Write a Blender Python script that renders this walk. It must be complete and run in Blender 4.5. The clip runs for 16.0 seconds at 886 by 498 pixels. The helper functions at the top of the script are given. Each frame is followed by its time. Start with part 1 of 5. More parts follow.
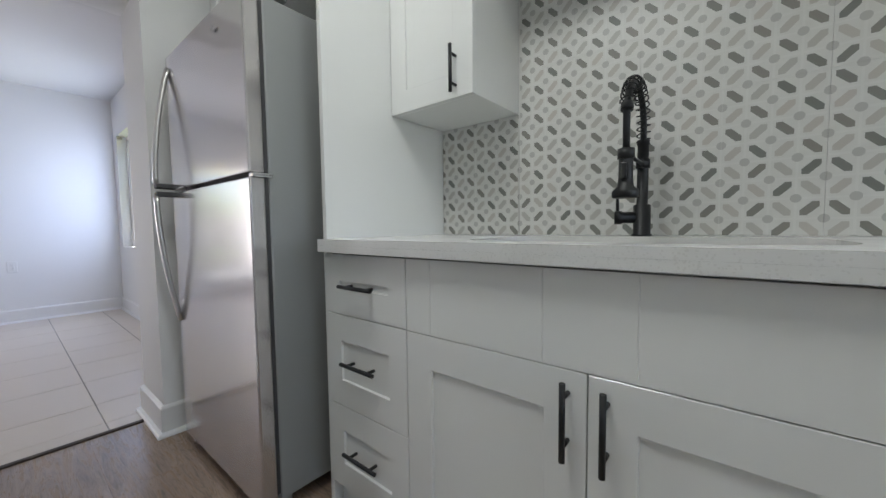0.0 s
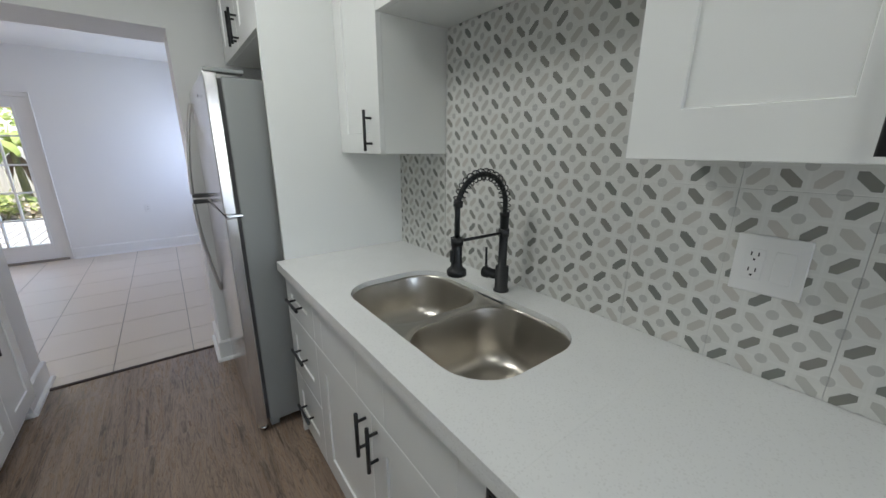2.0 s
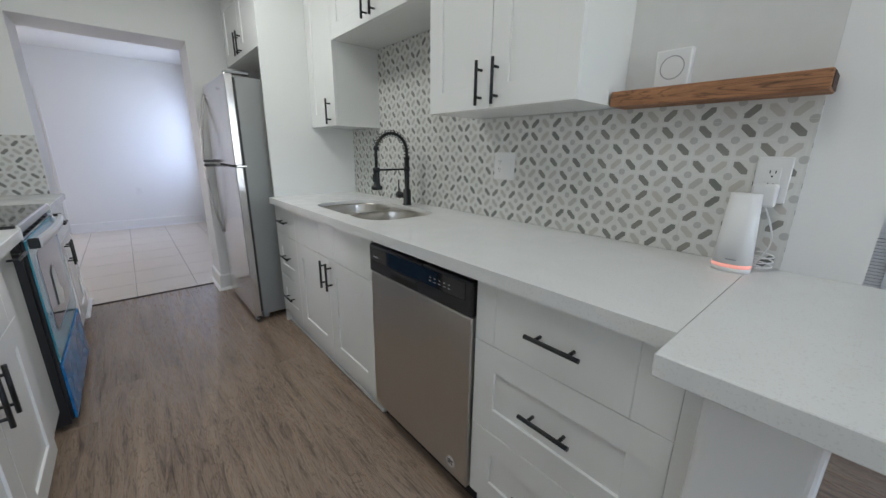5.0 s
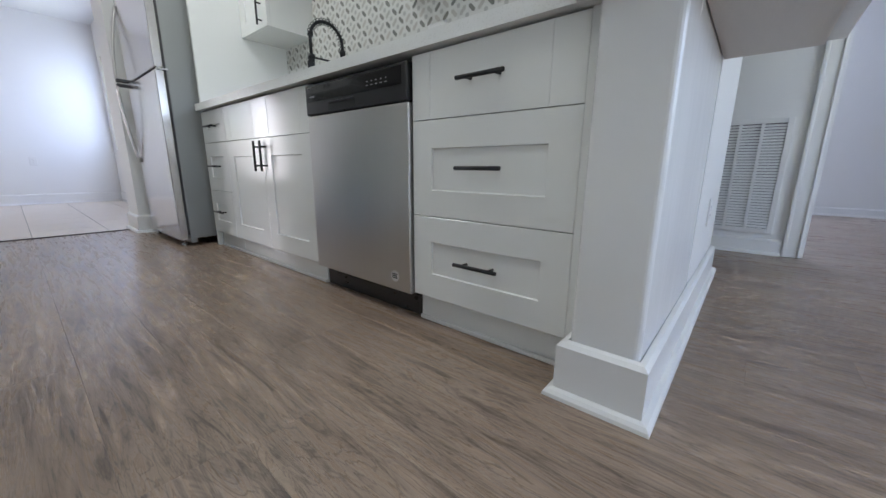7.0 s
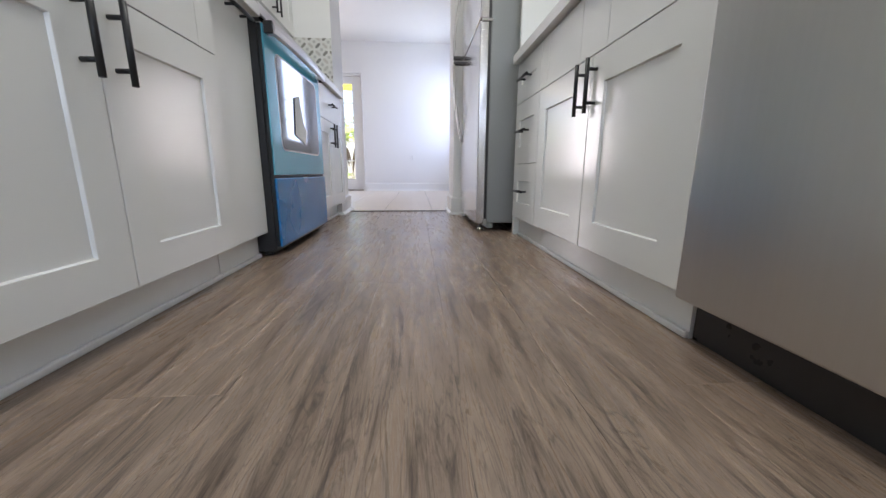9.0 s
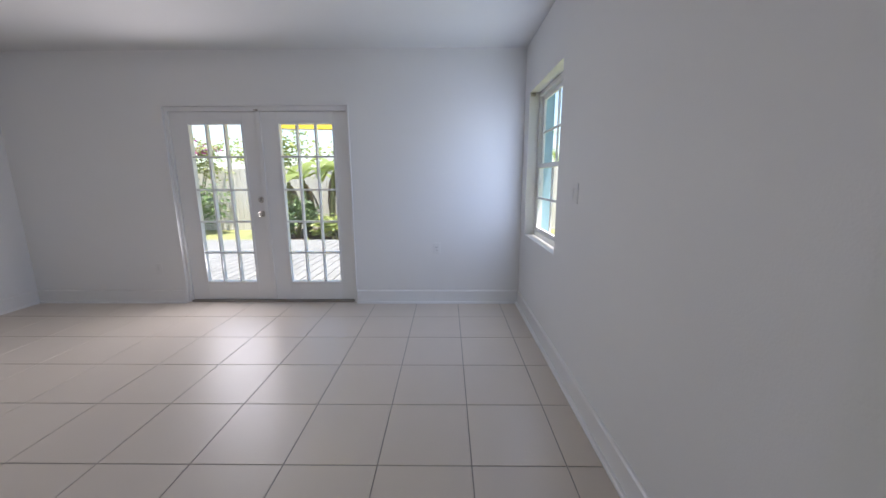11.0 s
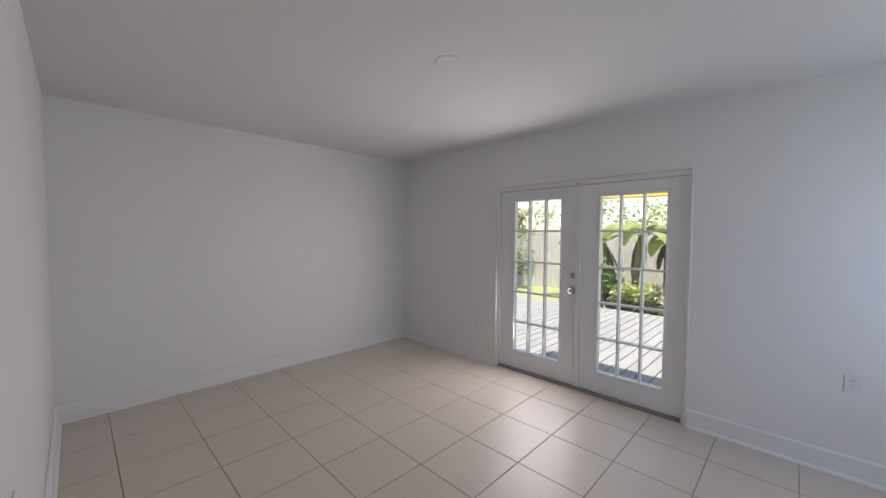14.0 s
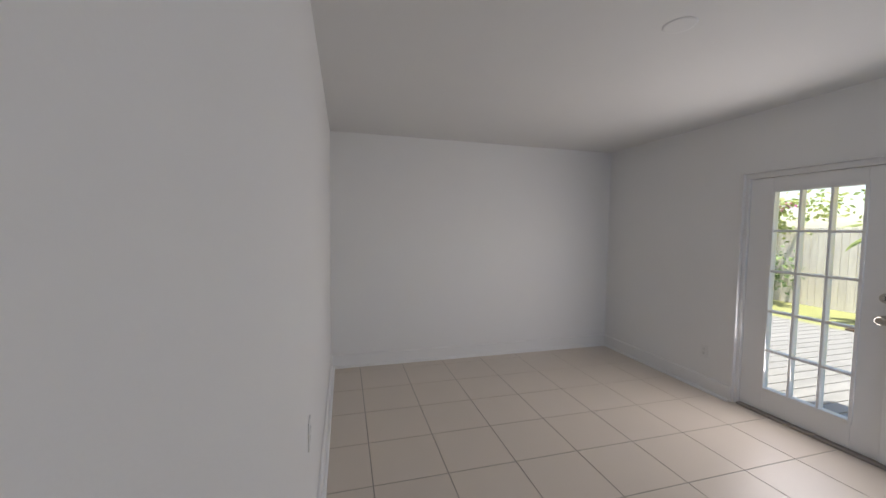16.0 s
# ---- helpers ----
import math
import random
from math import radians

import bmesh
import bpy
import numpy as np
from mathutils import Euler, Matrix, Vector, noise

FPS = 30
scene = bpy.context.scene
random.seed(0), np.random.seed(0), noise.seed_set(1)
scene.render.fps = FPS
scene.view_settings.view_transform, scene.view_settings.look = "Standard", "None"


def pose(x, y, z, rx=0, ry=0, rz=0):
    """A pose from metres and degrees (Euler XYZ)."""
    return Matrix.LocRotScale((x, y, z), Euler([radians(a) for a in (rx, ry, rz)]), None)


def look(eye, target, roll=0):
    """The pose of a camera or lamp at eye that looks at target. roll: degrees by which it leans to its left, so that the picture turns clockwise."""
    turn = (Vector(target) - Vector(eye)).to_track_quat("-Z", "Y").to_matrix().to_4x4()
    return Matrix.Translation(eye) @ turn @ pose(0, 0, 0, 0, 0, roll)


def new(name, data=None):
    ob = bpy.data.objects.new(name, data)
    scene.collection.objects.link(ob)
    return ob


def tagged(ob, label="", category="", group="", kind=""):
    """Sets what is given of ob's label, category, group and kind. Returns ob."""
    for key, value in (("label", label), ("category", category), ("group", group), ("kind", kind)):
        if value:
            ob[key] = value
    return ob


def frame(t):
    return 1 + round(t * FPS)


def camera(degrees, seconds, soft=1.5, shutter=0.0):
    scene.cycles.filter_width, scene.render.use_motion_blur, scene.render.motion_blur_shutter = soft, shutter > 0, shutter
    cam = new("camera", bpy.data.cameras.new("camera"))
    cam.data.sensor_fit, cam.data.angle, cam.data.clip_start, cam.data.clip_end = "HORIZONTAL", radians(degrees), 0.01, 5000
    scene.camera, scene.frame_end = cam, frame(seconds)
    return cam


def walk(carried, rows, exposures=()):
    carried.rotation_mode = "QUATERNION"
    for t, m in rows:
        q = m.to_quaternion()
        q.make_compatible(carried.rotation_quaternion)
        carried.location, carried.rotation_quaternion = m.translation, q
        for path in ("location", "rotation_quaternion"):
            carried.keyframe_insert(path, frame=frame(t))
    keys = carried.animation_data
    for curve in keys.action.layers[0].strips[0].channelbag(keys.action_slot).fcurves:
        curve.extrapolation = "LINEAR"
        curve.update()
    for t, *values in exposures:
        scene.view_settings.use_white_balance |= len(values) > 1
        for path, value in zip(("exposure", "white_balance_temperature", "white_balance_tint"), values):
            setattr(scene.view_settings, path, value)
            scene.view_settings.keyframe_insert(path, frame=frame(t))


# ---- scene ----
cam = camera(101.7, 16.0)
PATH = [
    (0, (-1.285, -1.038, 0.949), (0.261, 0.225, 0.827), -0.7),
    (0.5, (-1.209, -1.18, 1.147), (0.339, 0.079, 1.01), -0.9),
    (1, (-1.091, -1.333, 1.257), (0.411, -0.021, 1.108), -0.6),
    (1.5, (-1.01, -1.483, 1.331), (0.317, -0.035, 0.951), 0.1),
    (2, (-0.979, -1.64, 1.394), (0.188, -0.106, 0.859), 0.3),
    (2.5, (-1.008, -1.843, 1.455), (-0.043, -0.176, 0.916), 0.0),
    (3, (-1.035, -2.06, 1.465), (-0.17, -0.336, 0.935), -0.1),
    (3.2, (-1.035, -2.142, 1.476), (-0.169, -0.419, 0.944), -0.1),
    (5.5, (-1.396, -2.646, 1.079), (-0.043, -1.269, 0.556), 0.5),
    (6, (-1.397, -2.674, 0.906), (0.008, -1.349, 0.386), 0.0),
    (6.5, (-1.429, -2.714, 0.696), (0.056, -1.451, 0.248), 0.2),
    (7, (-1.48, -2.769, 0.534), (0.01, -1.51, 0.095), 0.4),
    (7.5, (-1.461, -2.788, 0.454), (0.031, -1.529, 0.018), 0.1),
    (8, (-1.33, -2.699, 0.382), (-0.03, -1.245, -0.062), -0.0),
    (8.3, (-1.235, -2.6, 0.352), (-0.349, -0.859, -0.076), -0.6),
    (8.5, (-1.197, -2.488, 0.334), (-0.653, -0.611, -0.091), 0.4),
    (8.7, (-1.15, -2.322, 0.314), (-0.907, -0.382, -0.107), 0.4),
    (10.8, (-1.127, 0.963, 1.173), (-1.164, 2.92, 0.766), -0.1),
    (11, (-1.119, 1.138, 1.29), (-1.143, 3.102, 0.909), -0.2),
    (11.5, (-1.118, 1.459, 1.477), (-1.149, 3.439, 1.194), 0.1),
    (12, (-1.166, 1.621, 1.533), (-1.214, 3.616, 1.4), 0.1),
    (12.5, (-1.276, 1.616, 1.536), (-1.616, 3.584, 1.424), 0.2),
    (13, (-1.355, 1.618, 1.55), (-2.108, 3.467, 1.431), -0.1),
    (13.5, (-1.459, 1.565, 1.531), (-2.554, 3.235, 1.425), 0.0),
    (14, (-1.505, 1.506, 1.483), (-2.903, 2.934, 1.397), 0.4),
    (14.5, (-1.581, 1.464, 1.516), (-3.184, 2.656, 1.416), 0.4),
    (15, (-1.589, 1.456, 1.522), (-3.364, 2.372, 1.414), 0.5),
    (15.5, (-1.606, 1.455, 1.506), (-3.482, 2.141, 1.403), 0.6),
    (16, (-1.568, 1.503, 1.502), (-3.494, 2.03, 1.388), 0.7),
]
walk(cam, [(t, look(eye, target, roll)) for t, eye, target, roll in PATH],
     [(0, 1.94, 6420, 15), (1.6, 1.8, 6420, 14), (3.2, 1.76, 6420, 14), (5.5, 1.99, 6400, 15), (6.5, 2.14, 6320, 15), (7.0, 2.2, 6270, 15), (8.7, 2.46, 6580, 18), (10.8, 1.42, 6420, 14),
      (12.5, 1.26, 6560, 15), (13.5, 1.2, 6650, 15), (14.5, 1.22, 6850, 14), (16, 1.22, 6900, 12)])

# ---- world, sun, lamps ----
world = bpy.data.worlds.new("world")
scene.world = world
world.use_nodes = True
wn = world.node_tree.nodes
sky = wn.new("ShaderNodeTexSky")
sky.sky_type, sky.sun_disc = "NISHITA", False
sky.sun_elevation, sky.sun_rotation = radians(74), radians(128)
world.node_tree.links.new(sky.outputs[0], wn["Background"].inputs[0])
wn["Background"].inputs[1].default_value = 0.15
sun = new("sun", bpy.data.lights.new("sun", "SUN"))
sun.data.energy, sun.data.angle, sun.data.color = 5.0, radians(0.5), (1.0, 0.95, 0.87)
sun.matrix_world = look((2.172, -1.697, 9.61), (0.0, 0.0, 0.0))


def lamp(name, x, y, z, sx, sy, watts, color, rx=0, rz=0):
    li = bpy.data.lights.new(name, "AREA")
    li.shape, li.size, li.size_y, li.energy, li.color = "RECTANGLE", sx, sy, watts, color
    ob = new(name, li)
    ob.matrix_world = pose(x, y, z, rx, 0, rz)
    return ob


SKYBLUE = (0.62, 0.74, 1.0)
dl = lamp("door_daylight", -3.42, 4.80, 1.05, 0.80, 1.5, 7.7, (1.0, 0.955, 0.985))
dl.matrix_world = look((-3.42, 4.80, 1.10), (-3.55, 0.40, 0.80))
dl.data.spread = radians(172)
lamp("window_daylight", -0.10, 4.1, 1.4, 0.9, 1.2, 4.1, (0.55, 0.68, 1.0), 0, 0).matrix_world = look((-0.376, 4.095, 1.4), (-3, 4.095, 1.4))

# Unseen lamps added below the ceiling to brighten the kitchen; no fixtures are built.
lamp("unseen_kitchen_lamp", -1.20, -0.45, 2.455, 0.5, 0.5, 3.3, (0.955, 1.0, 0.945))
lamp("unseen_kitchen_lamp", -1.20, -2.25, 2.455, 0.5, 0.5, 1.6, (0.955, 1.0, 0.945))
# Added fill for the living area, without any known fixture.
lamp("living_fill_lamp", -0.40, -4.6, 2.455, 0.28, 0.28, 1.2, (0.955, 1.0, 0.945))
# Lamp added in an assumed, unseen south window to light living room and kitchen.
lamp("assumed_window_daylight", -0.5, -6.12, 1.42, 2.1, 1.2, 8.5, (0.70, 0.82, 1.0)).matrix_world = look((-0.5, -6.12, 1.42), (-0.5, 0, 1.0))
lamp("bedroom_window_daylight", 4.95, -2.2, 1.45, 1.1, 1.15, 16, SKYBLUE).matrix_world = look((4.95, -2.2, 1.45), (0, -3.4, 0.8))

# ---- materials ----
def mat(name, color, rough=0.5, metal=0.0, vary=0.06, scale=6.0, bump=0.0, bscale=60.0, stretch=(1, 1, 1), coat=0.0, rvary=0.08):
    m = bpy.data.materials.new(name)
    m.use_nodes = True
    nt = m.node_tree
    n, l = nt.nodes, nt.links
    b = n["Principled BSDF"]
    b.inputs["Metallic"].default_value = metal
    b.inputs["Coat Weight"].default_value = coat
    geo = n.new("ShaderNodeNewGeometry")
    mp = n.new("ShaderNodeMapping")
    mp.inputs["Scale"].default_value = stretch
    l.new(geo.outputs["Position"], mp.inputs["Vector"])
    big = n.new("ShaderNodeTexNoise")
    big.inputs["Scale"].default_value, big.inputs["Detail"].default_value = scale, 6
    l.new(mp.outputs[0], big.inputs["Vector"])
    ramp = n.new("ShaderNodeMix")
    ramp.data_type = "RGBA"
    ramp.inputs["A"].default_value = (*[c * (1 - vary) for c in color], 1)
    ramp.inputs["B"].default_value = (*[min(1, c * (1 + vary)) for c in color], 1)
    l.new(big.outputs["Fac"], ramp.inputs["Factor"])
    l.new(ramp.outputs["Result"], b.inputs["Base Color"])
    mr = n.new("ShaderNodeMapRange")
    mr.inputs["To Min"].default_value, mr.inputs["To Max"].default_value = max(0.02, rough - rvary), min(1, rough + rvary)
    l.new(big.outputs["Fac"], mr.inputs["Value"])
    l.new(mr.outputs[0], b.inputs["Roughness"])
    if bump:
        fine = n.new("ShaderNodeTexNoise")
        fine.inputs["Scale"].default_value, fine.inputs["Detail"].default_value = bscale, 4
        l.new(mp.outputs[0], fine.inputs["Vector"])
        bp = n.new("ShaderNodeBump")
        bp.inputs["Strength"].default_value, bp.inputs["Distance"].default_value = bump, 0.01
        l.new(fine.outputs["Fac"], bp.inputs["Height"])
        l.new(bp.outputs[0], b.inputs["Normal"])
    return m


def math_node(nt, op, a, b=None, c=None):
    k = nt.nodes.new("ShaderNodeMath")
    k.operation = op
    for i, v in enumerate((a, b, c)):
        if v is None:
            continue
        if isinstance(v, (int, float)):
            k.inputs[i].default_value = v
        else:
            nt.links.new(v, k.inputs[i])
    return k.outputs[0]


def pattern_tile(name, axis, origin, low, turned=()):
    """Printed tile: a bar on each 50 mm cell, alternately leaning, rings between them; each 200 mm tile is turned its own way."""
    m = bpy.data.materials.new(name)
    m.use_nodes = True
    nt = m.node_tree
    n, l = nt.nodes, nt.links
    b = n["Principled BSDF"]
    geo = n.new("ShaderNodeNewGeometry")
    sep = n.new("ShaderNodeSeparateXYZ")
    l.new(geo.outputs["Position"], sep.inputs[0])
    M = lambda *a: math_node(nt, *a)
    h = 0.05115
    u = M("DIVIDE", M("SUBTRACT", origin, sep.outputs[axis]), h)
    v = M("DIVIDE", M("SUBTRACT", sep.outputs["Z"], low), h)
    i, j = M("FLOOR", u), M("FLOOR", v)
    fu, fv = M("SUBTRACT", M("SUBTRACT", u, i), 0.5), M("SUBTRACT", M("SUBTRACT", v, j), 0.5)
    par = M("FLOORED_MODULO", M("ADD", i, j), 2.0)
    s = M("SUBTRACT", 1.0, M("MULTIPLY", par, 2.0))
    sv = M("MULTIPLY", s, fv)
    a = M("ABSOLUTE", M("MULTIPLY", M("ADD", fu, sv), 0.7071))
    c = M("ABSOLUTE", M("MULTIPLY", M("SUBTRACT", fu, sv), 0.7071))
    bar = M("MULTIPLY", M("LESS_THAN", c, 0.178), M("LESS_THAN", M("ADD", a, M("MULTIPLY", c, 0.95)), 0.475))
    comb = n.new("ShaderNodeCombineXYZ")
    l.new(M("FLOOR", M("DIVIDE", u, 4.0)), comb.inputs[0])
    l.new(M("FLOOR", M("DIVIDE", v, 4.0)), comb.inputs[1])
    wn_ = n.new("ShaderNodeTexWhiteNoise")
    l.new(comb.outputs[0], wn_.inputs["Vector"])
    tc, tr_ = M("FLOOR", M("DIVIDE", u, 4.0)), M("FLOOR", M("DIVIDE", v, 4.0))
    code = M("ADD", tc, M("MULTIPLY", tr_, 100.0))
    flip = 0.0
    for c_, r_ in turned:
        flip = M("ADD", M("COMPARE", code, c_ + 100.0 * r_, 0.4), flip)
    if not turned:
        flip = M("GREATER_THAN", wn_.outputs["Value"], 0.6)
    dark = M("ABSOLUTE", M("SUBTRACT", par, flip))
    cell = n.new("ShaderNodeCombineXYZ")
    l.new(i, cell.inputs[0])
    l.new(j, cell.inputs[1])
    wc = n.new("ShaderNodeTexWhiteNoise")
    l.new(cell.outputs[0], wc.inputs["Vector"])
    ci, cj = M("FLOOR", M("ADD", u, 0.5)), M("FLOOR", M("ADD", v, 0.5))
    du, dv = M("SUBTRACT", u, ci), M("SUBTRACT", v, cj)
    r = M("SQRT", M("ADD", M("MULTIPLY", du, du), M("MULTIPLY", dv, dv)))
    odd = M("FLOORED_MODULO", M("ADD", ci, cj), 2.0)
    ring = M("MULTIPLY", M("LESS_THAN", r, 0.21), odd)
    # faint paler bands along the cell lines
    line = M("LESS_THAN", M("MINIMUM", M("ABSOLUTE", du), M("ABSOLUTE", dv)), 0.05)

    def mix(fac, first, second):
        k = n.new("ShaderNodeMix")
        k.data_type = "RGBA"
        for key, val in (("Factor", fac), ("A", first), ("B", second)):
            if isinstance(val, (int, float)):
                k.inputs[key].default_value = val
            elif isinstance(val, tuple):
                k.inputs[key].default_value = (*val, 1)
            else:
                l.new(val, k.inputs[key])
        return k.outputs["Result"]

    ns = n.new("ShaderNodeTexNoise")
    ns.inputs["Scale"].default_value, ns.inputs["Detail"].default_value = 35, 6
    l.new(geo.outputs["Position"], ns.inputs["Vector"])
    ground = mix(ns.outputs["Fac"], (0.60, 0.60, 0.57), (0.70, 0.70, 0.67))
    ground = mix(M("MULTIPLY", line, 0.2), ground, (0.78, 0.78, 0.76))
    pale = mix(wc.outputs["Value"], (0.46, 0.46, 0.43), (0.53, 0.50, 0.46))
    deep = mix(wc.outputs["Value"], (0.185, 0.195, 0.178), (0.255, 0.245, 0.22))
    col = mix(ring, ground, (0.47, 0.47, 0.45))
    col = mix(bar, col, mix(dark, pale, deep))
    l.new(col, b.inputs["Base Color"])
    b.inputs["Roughness"].default_value = 0.38
    bp = n.new("ShaderNodeBump")
    bp.inputs["Strength"].default_value, bp.inputs["Distance"].default_value = 0.05, 0.01
    l.new(ns.outputs["Fac"], bp.inputs["Height"])
    l.new(bp.outputs[0], b.inputs["Normal"])
    return m


def wood(name, dark, light, stretch, rough, bump=0.25, gscale=1.0, rings=0.25):
    """Timber or vinyl boards: streaks along one axis, shifted from board to board."""
    m = bpy.data.materials.new(name)
    m.use_nodes = True
    nt = m.node_tree
    n, l = nt.nodes, nt.links
    b = n["Principled BSDF"]
    geo, info = n.new("ShaderNodeNewGeometry"), n.new("ShaderNodeObjectInfo")
    sh = n.new("ShaderNodeVectorMath")
    sh.operation = "SCALE"
    sh.inputs[0].default_value = (3.1, 17.0, 5.3)
    l.new(info.outputs["Random"], sh.inputs["Scale"])
    ad = n.new("ShaderNodeVectorMath")
    l.new(geo.outputs["Position"], ad.inputs[0])
    l.new(sh.outputs[0], ad.inputs[1])
    mp = n.new("ShaderNodeMapping")
    mp.inputs["Scale"].default_value = stretch
    l.new(ad.outputs[0], mp.inputs["Vector"])
    g1 = n.new("ShaderNodeTexNoise")
    g1.inputs["Scale"].default_value, g1.inputs["Detail"].default_value, g1.inputs["Distortion"].default_value = 1.0 * gscale, 9, 1.4
    g1.inputs["Roughness"].default_value = 0.72
    l.new(mp.outputs[0], g1.inputs["Vector"])
    ramp = n.new("ShaderNodeValToRGB")
    e = ramp.color_ramp.elements
    e[0].position, e[0].color = 0.33, (*dark, 1)
    e[1].position, e[1].color = 0.66, (*light, 1)
    mid = ramp.color_ramp.elements.new(0.47)
    mid.color = (*[0.45 * p + 0.55 * q for p, q in zip(dark, light)], 1)
    g2 = n.new("ShaderNodeTexNoise")
    g2.inputs["Scale"].default_value, g2.inputs["Detail"].default_value, g2.inputs["Distortion"].default_value = 0.28 * gscale, 5, 2.2
    l.new(mp.outputs[0], g2.inputs["Vector"])
    both = math_node(nt, "MULTIPLY_ADD", math_node(nt, "SUBTRACT", g2.outputs["Fac"], 0.5), 0.35, g1.outputs["Fac"])
    ringline = n.new("ShaderNodeMapRange")
    l.new(math_node(nt, "PINGPONG", math_node(nt, "MULTIPLY", g2.outputs["Fac"], 14.0), 0.5), ringline.inputs["Value"])
    ringline.inputs["From Max"].default_value = 0.16
    ringline.inputs["To Min"].default_value, ringline.inputs["To Max"].default_value = 1.0 - rings, 1.0
    l.new(both, ramp.inputs[0])
    tone = n.new("ShaderNodeMapRange")
    tone.inputs["To Min"].default_value, tone.inputs["To Max"].default_value = 0.955, 1.045
    l.new(info.outputs["Random"], tone.inputs["Value"])
    mul = n.new("ShaderNodeVectorMath")
    mul.operation = "SCALE"
    l.new(ramp.outputs[0], mul.inputs[0])
    l.new(math_node(nt, "MULTIPLY", tone.outputs[0], ringline.outputs[0]), mul.inputs["Scale"])
    l.new(mul.outputs[0], b.inputs["Base Color"])
    mr = n.new("ShaderNodeMapRange")
    mr.inputs["To Min"].default_value, mr.inputs["To Max"].default_value = rough + 0.1, rough - 0.06
    l.new(g1.outputs["Fac"], mr.inputs["Value"])
    l.new(mr.outputs[0], b.inputs["Roughness"])
    bp = n.new("ShaderNodeBump")
    bp.inputs["Strength"].default_value, bp.inputs["Distance"].default_value = bump, 0.004
    l.new(g1.outputs["Fac"], bp.inputs["Height"])
    l.new(bp.outputs[0], b.inputs["Normal"])
    return m


def quartz(name):
    m = mat(name, (0.76, 0.765, 0.75), 0.22, 0, 0.03, 9, 0)
    nt = m.node_tree
    n, l = nt.nodes, nt.links
    b = n["Principled BSDF"]
    geo = n.new("ShaderNodeNewGeometry")
    vor = n.new("ShaderNodeTexVoronoi")
    vor.inputs["Scale"].default_value = 380
    l.new(geo.outputs["Position"], vor.inputs["Vector"])
    sp = n.new("ShaderNodeSeparateColor")
    l.new(vor.outputs["Color"], sp.inputs[0])
    spec = math_node(nt, "MULTIPLY", math_node(nt, "GREATER_THAN", sp.outputs[0], 0.91), 0.6)
    old = b.inputs["Base Color"].links[0].from_socket
    k = n.new("ShaderNodeMix")
    k.data_type = "RGBA"
    l.new(spec, k.inputs["Factor"])
    l.new(old, k.inputs["A"])
    k.inputs["B"].default_value = (0.66, 0.66, 0.64, 1)
    l.new(k.outputs["Result"], b.inputs["Base Color"])
    return m


def glass_mat(name):
    m = bpy.data.materials.new(name)
    m.use_nodes = True
    nt = m.node_tree
    n, l = nt.nodes, nt.links
    n.remove(n["Principled BSDF"])
    tr, gl, mx = n.new("ShaderNodeBsdfTransparent"), n.new("ShaderNodeBsdfGlossy"), n.new("ShaderNodeMixShader")
    tr.inputs[0].default_value = (0.95, 0.97, 0.96, 1)
    gl.inputs["Roughness"].default_value = 0.02
    mx.inputs[0].default_value = 0.05
    l.new(tr.outputs[0], mx.inputs[1])
    l.new(gl.outputs[0], mx.inputs[2])
    l.new(mx.outputs[0], n["Material Output"].inputs[0])
    return m


def glow_mat(name, color, strength):
    m = bpy.data.materials.new(name)
    m.use_nodes = True
    b = m.node_tree.nodes["Principled BSDF"]
    b.inputs["Base Color"].default_value = (*color, 1)
    b.inputs["Emission Color"].default_value = (*color, 1)
    b.inputs["Emission Strength"].default_value = strength
    return m


def leaf_mat(name, c0, c1, trans=0.35):
    m = bpy.data.materials.new(name)
    m.use_nodes = True
    nt = m.node_tree
    n, l = nt.nodes, nt.links
    b = n["Principled BSDF"]
    geo = n.new("ShaderNodeNewGeometry")
    k = n.new("ShaderNodeMix")
    k.data_type = "RGBA"
    k.inputs["A"].default_value, k.inputs["B"].default_value = (*c0, 1), (*c1, 1)
    l.new(geo.outputs["Random Per Island"], k.inputs["Factor"])
    l.new(k.outputs["Result"], b.inputs["Base Color"])
    b.inputs["Roughness"].default_value = 0.45
    tl, mx = n.new("ShaderNodeBsdfTranslucent"), n.new("ShaderNodeMixShader")
    l.new(k.outputs["Result"], tl.inputs[0])
    mx.inputs[0].default_value = trans
    l.new(b.outputs[0], mx.inputs[1])
    l.new(tl.outputs[0], mx.inputs[2])
    l.new(mx.outputs[0], n["Material Output"].inputs[0])
    return m


WALL = mat("wall_paint", (0.80, 0.80, 0.79), 0.55, 0, 0.02, 2.0, 0.06, 140)
TRIM = mat("trim_paint", (0.80, 0.80, 0.79), 0.35, 0, 0.02, 4.0, 0.03, 60)
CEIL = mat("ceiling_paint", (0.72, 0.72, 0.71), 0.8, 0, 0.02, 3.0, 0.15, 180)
SATINWALL = mat("satin_wall_paint", (0.80, 0.80, 0.79), 0.26, 0, 0.02, 3.0, 0.16, 22, (1, 1, 0.3))
CAB = mat("cabinet_lacquer", (0.80, 0.81, 0.79), 0.17, 0, 0.012, 3.0, 0.02, 25, rvary=0.04)
BLACK = mat("matte_black_metal", (0.018, 0.019, 0.02), 0.42, 0.3, 0.2, 20)
STEEL = mat("satin_steel", (0.62, 0.61, 0.60), 0.33, 1.0, 0.02, 2.0, rvary=0.02)
STEELV = mat("brushed_steel_dishwasher", (0.62, 0.61, 0.59), 0.34, 1.0, 0.03, 2.0, 0.008, 20, (1, 60, 0.6), rvary=0.02)
SINK = mat("sink_steel", (0.56, 0.53, 0.48), 0.31, 1.0, 0.05, 3.0, 0.004, 40, (6, 6, 0.4), rvary=0.04)
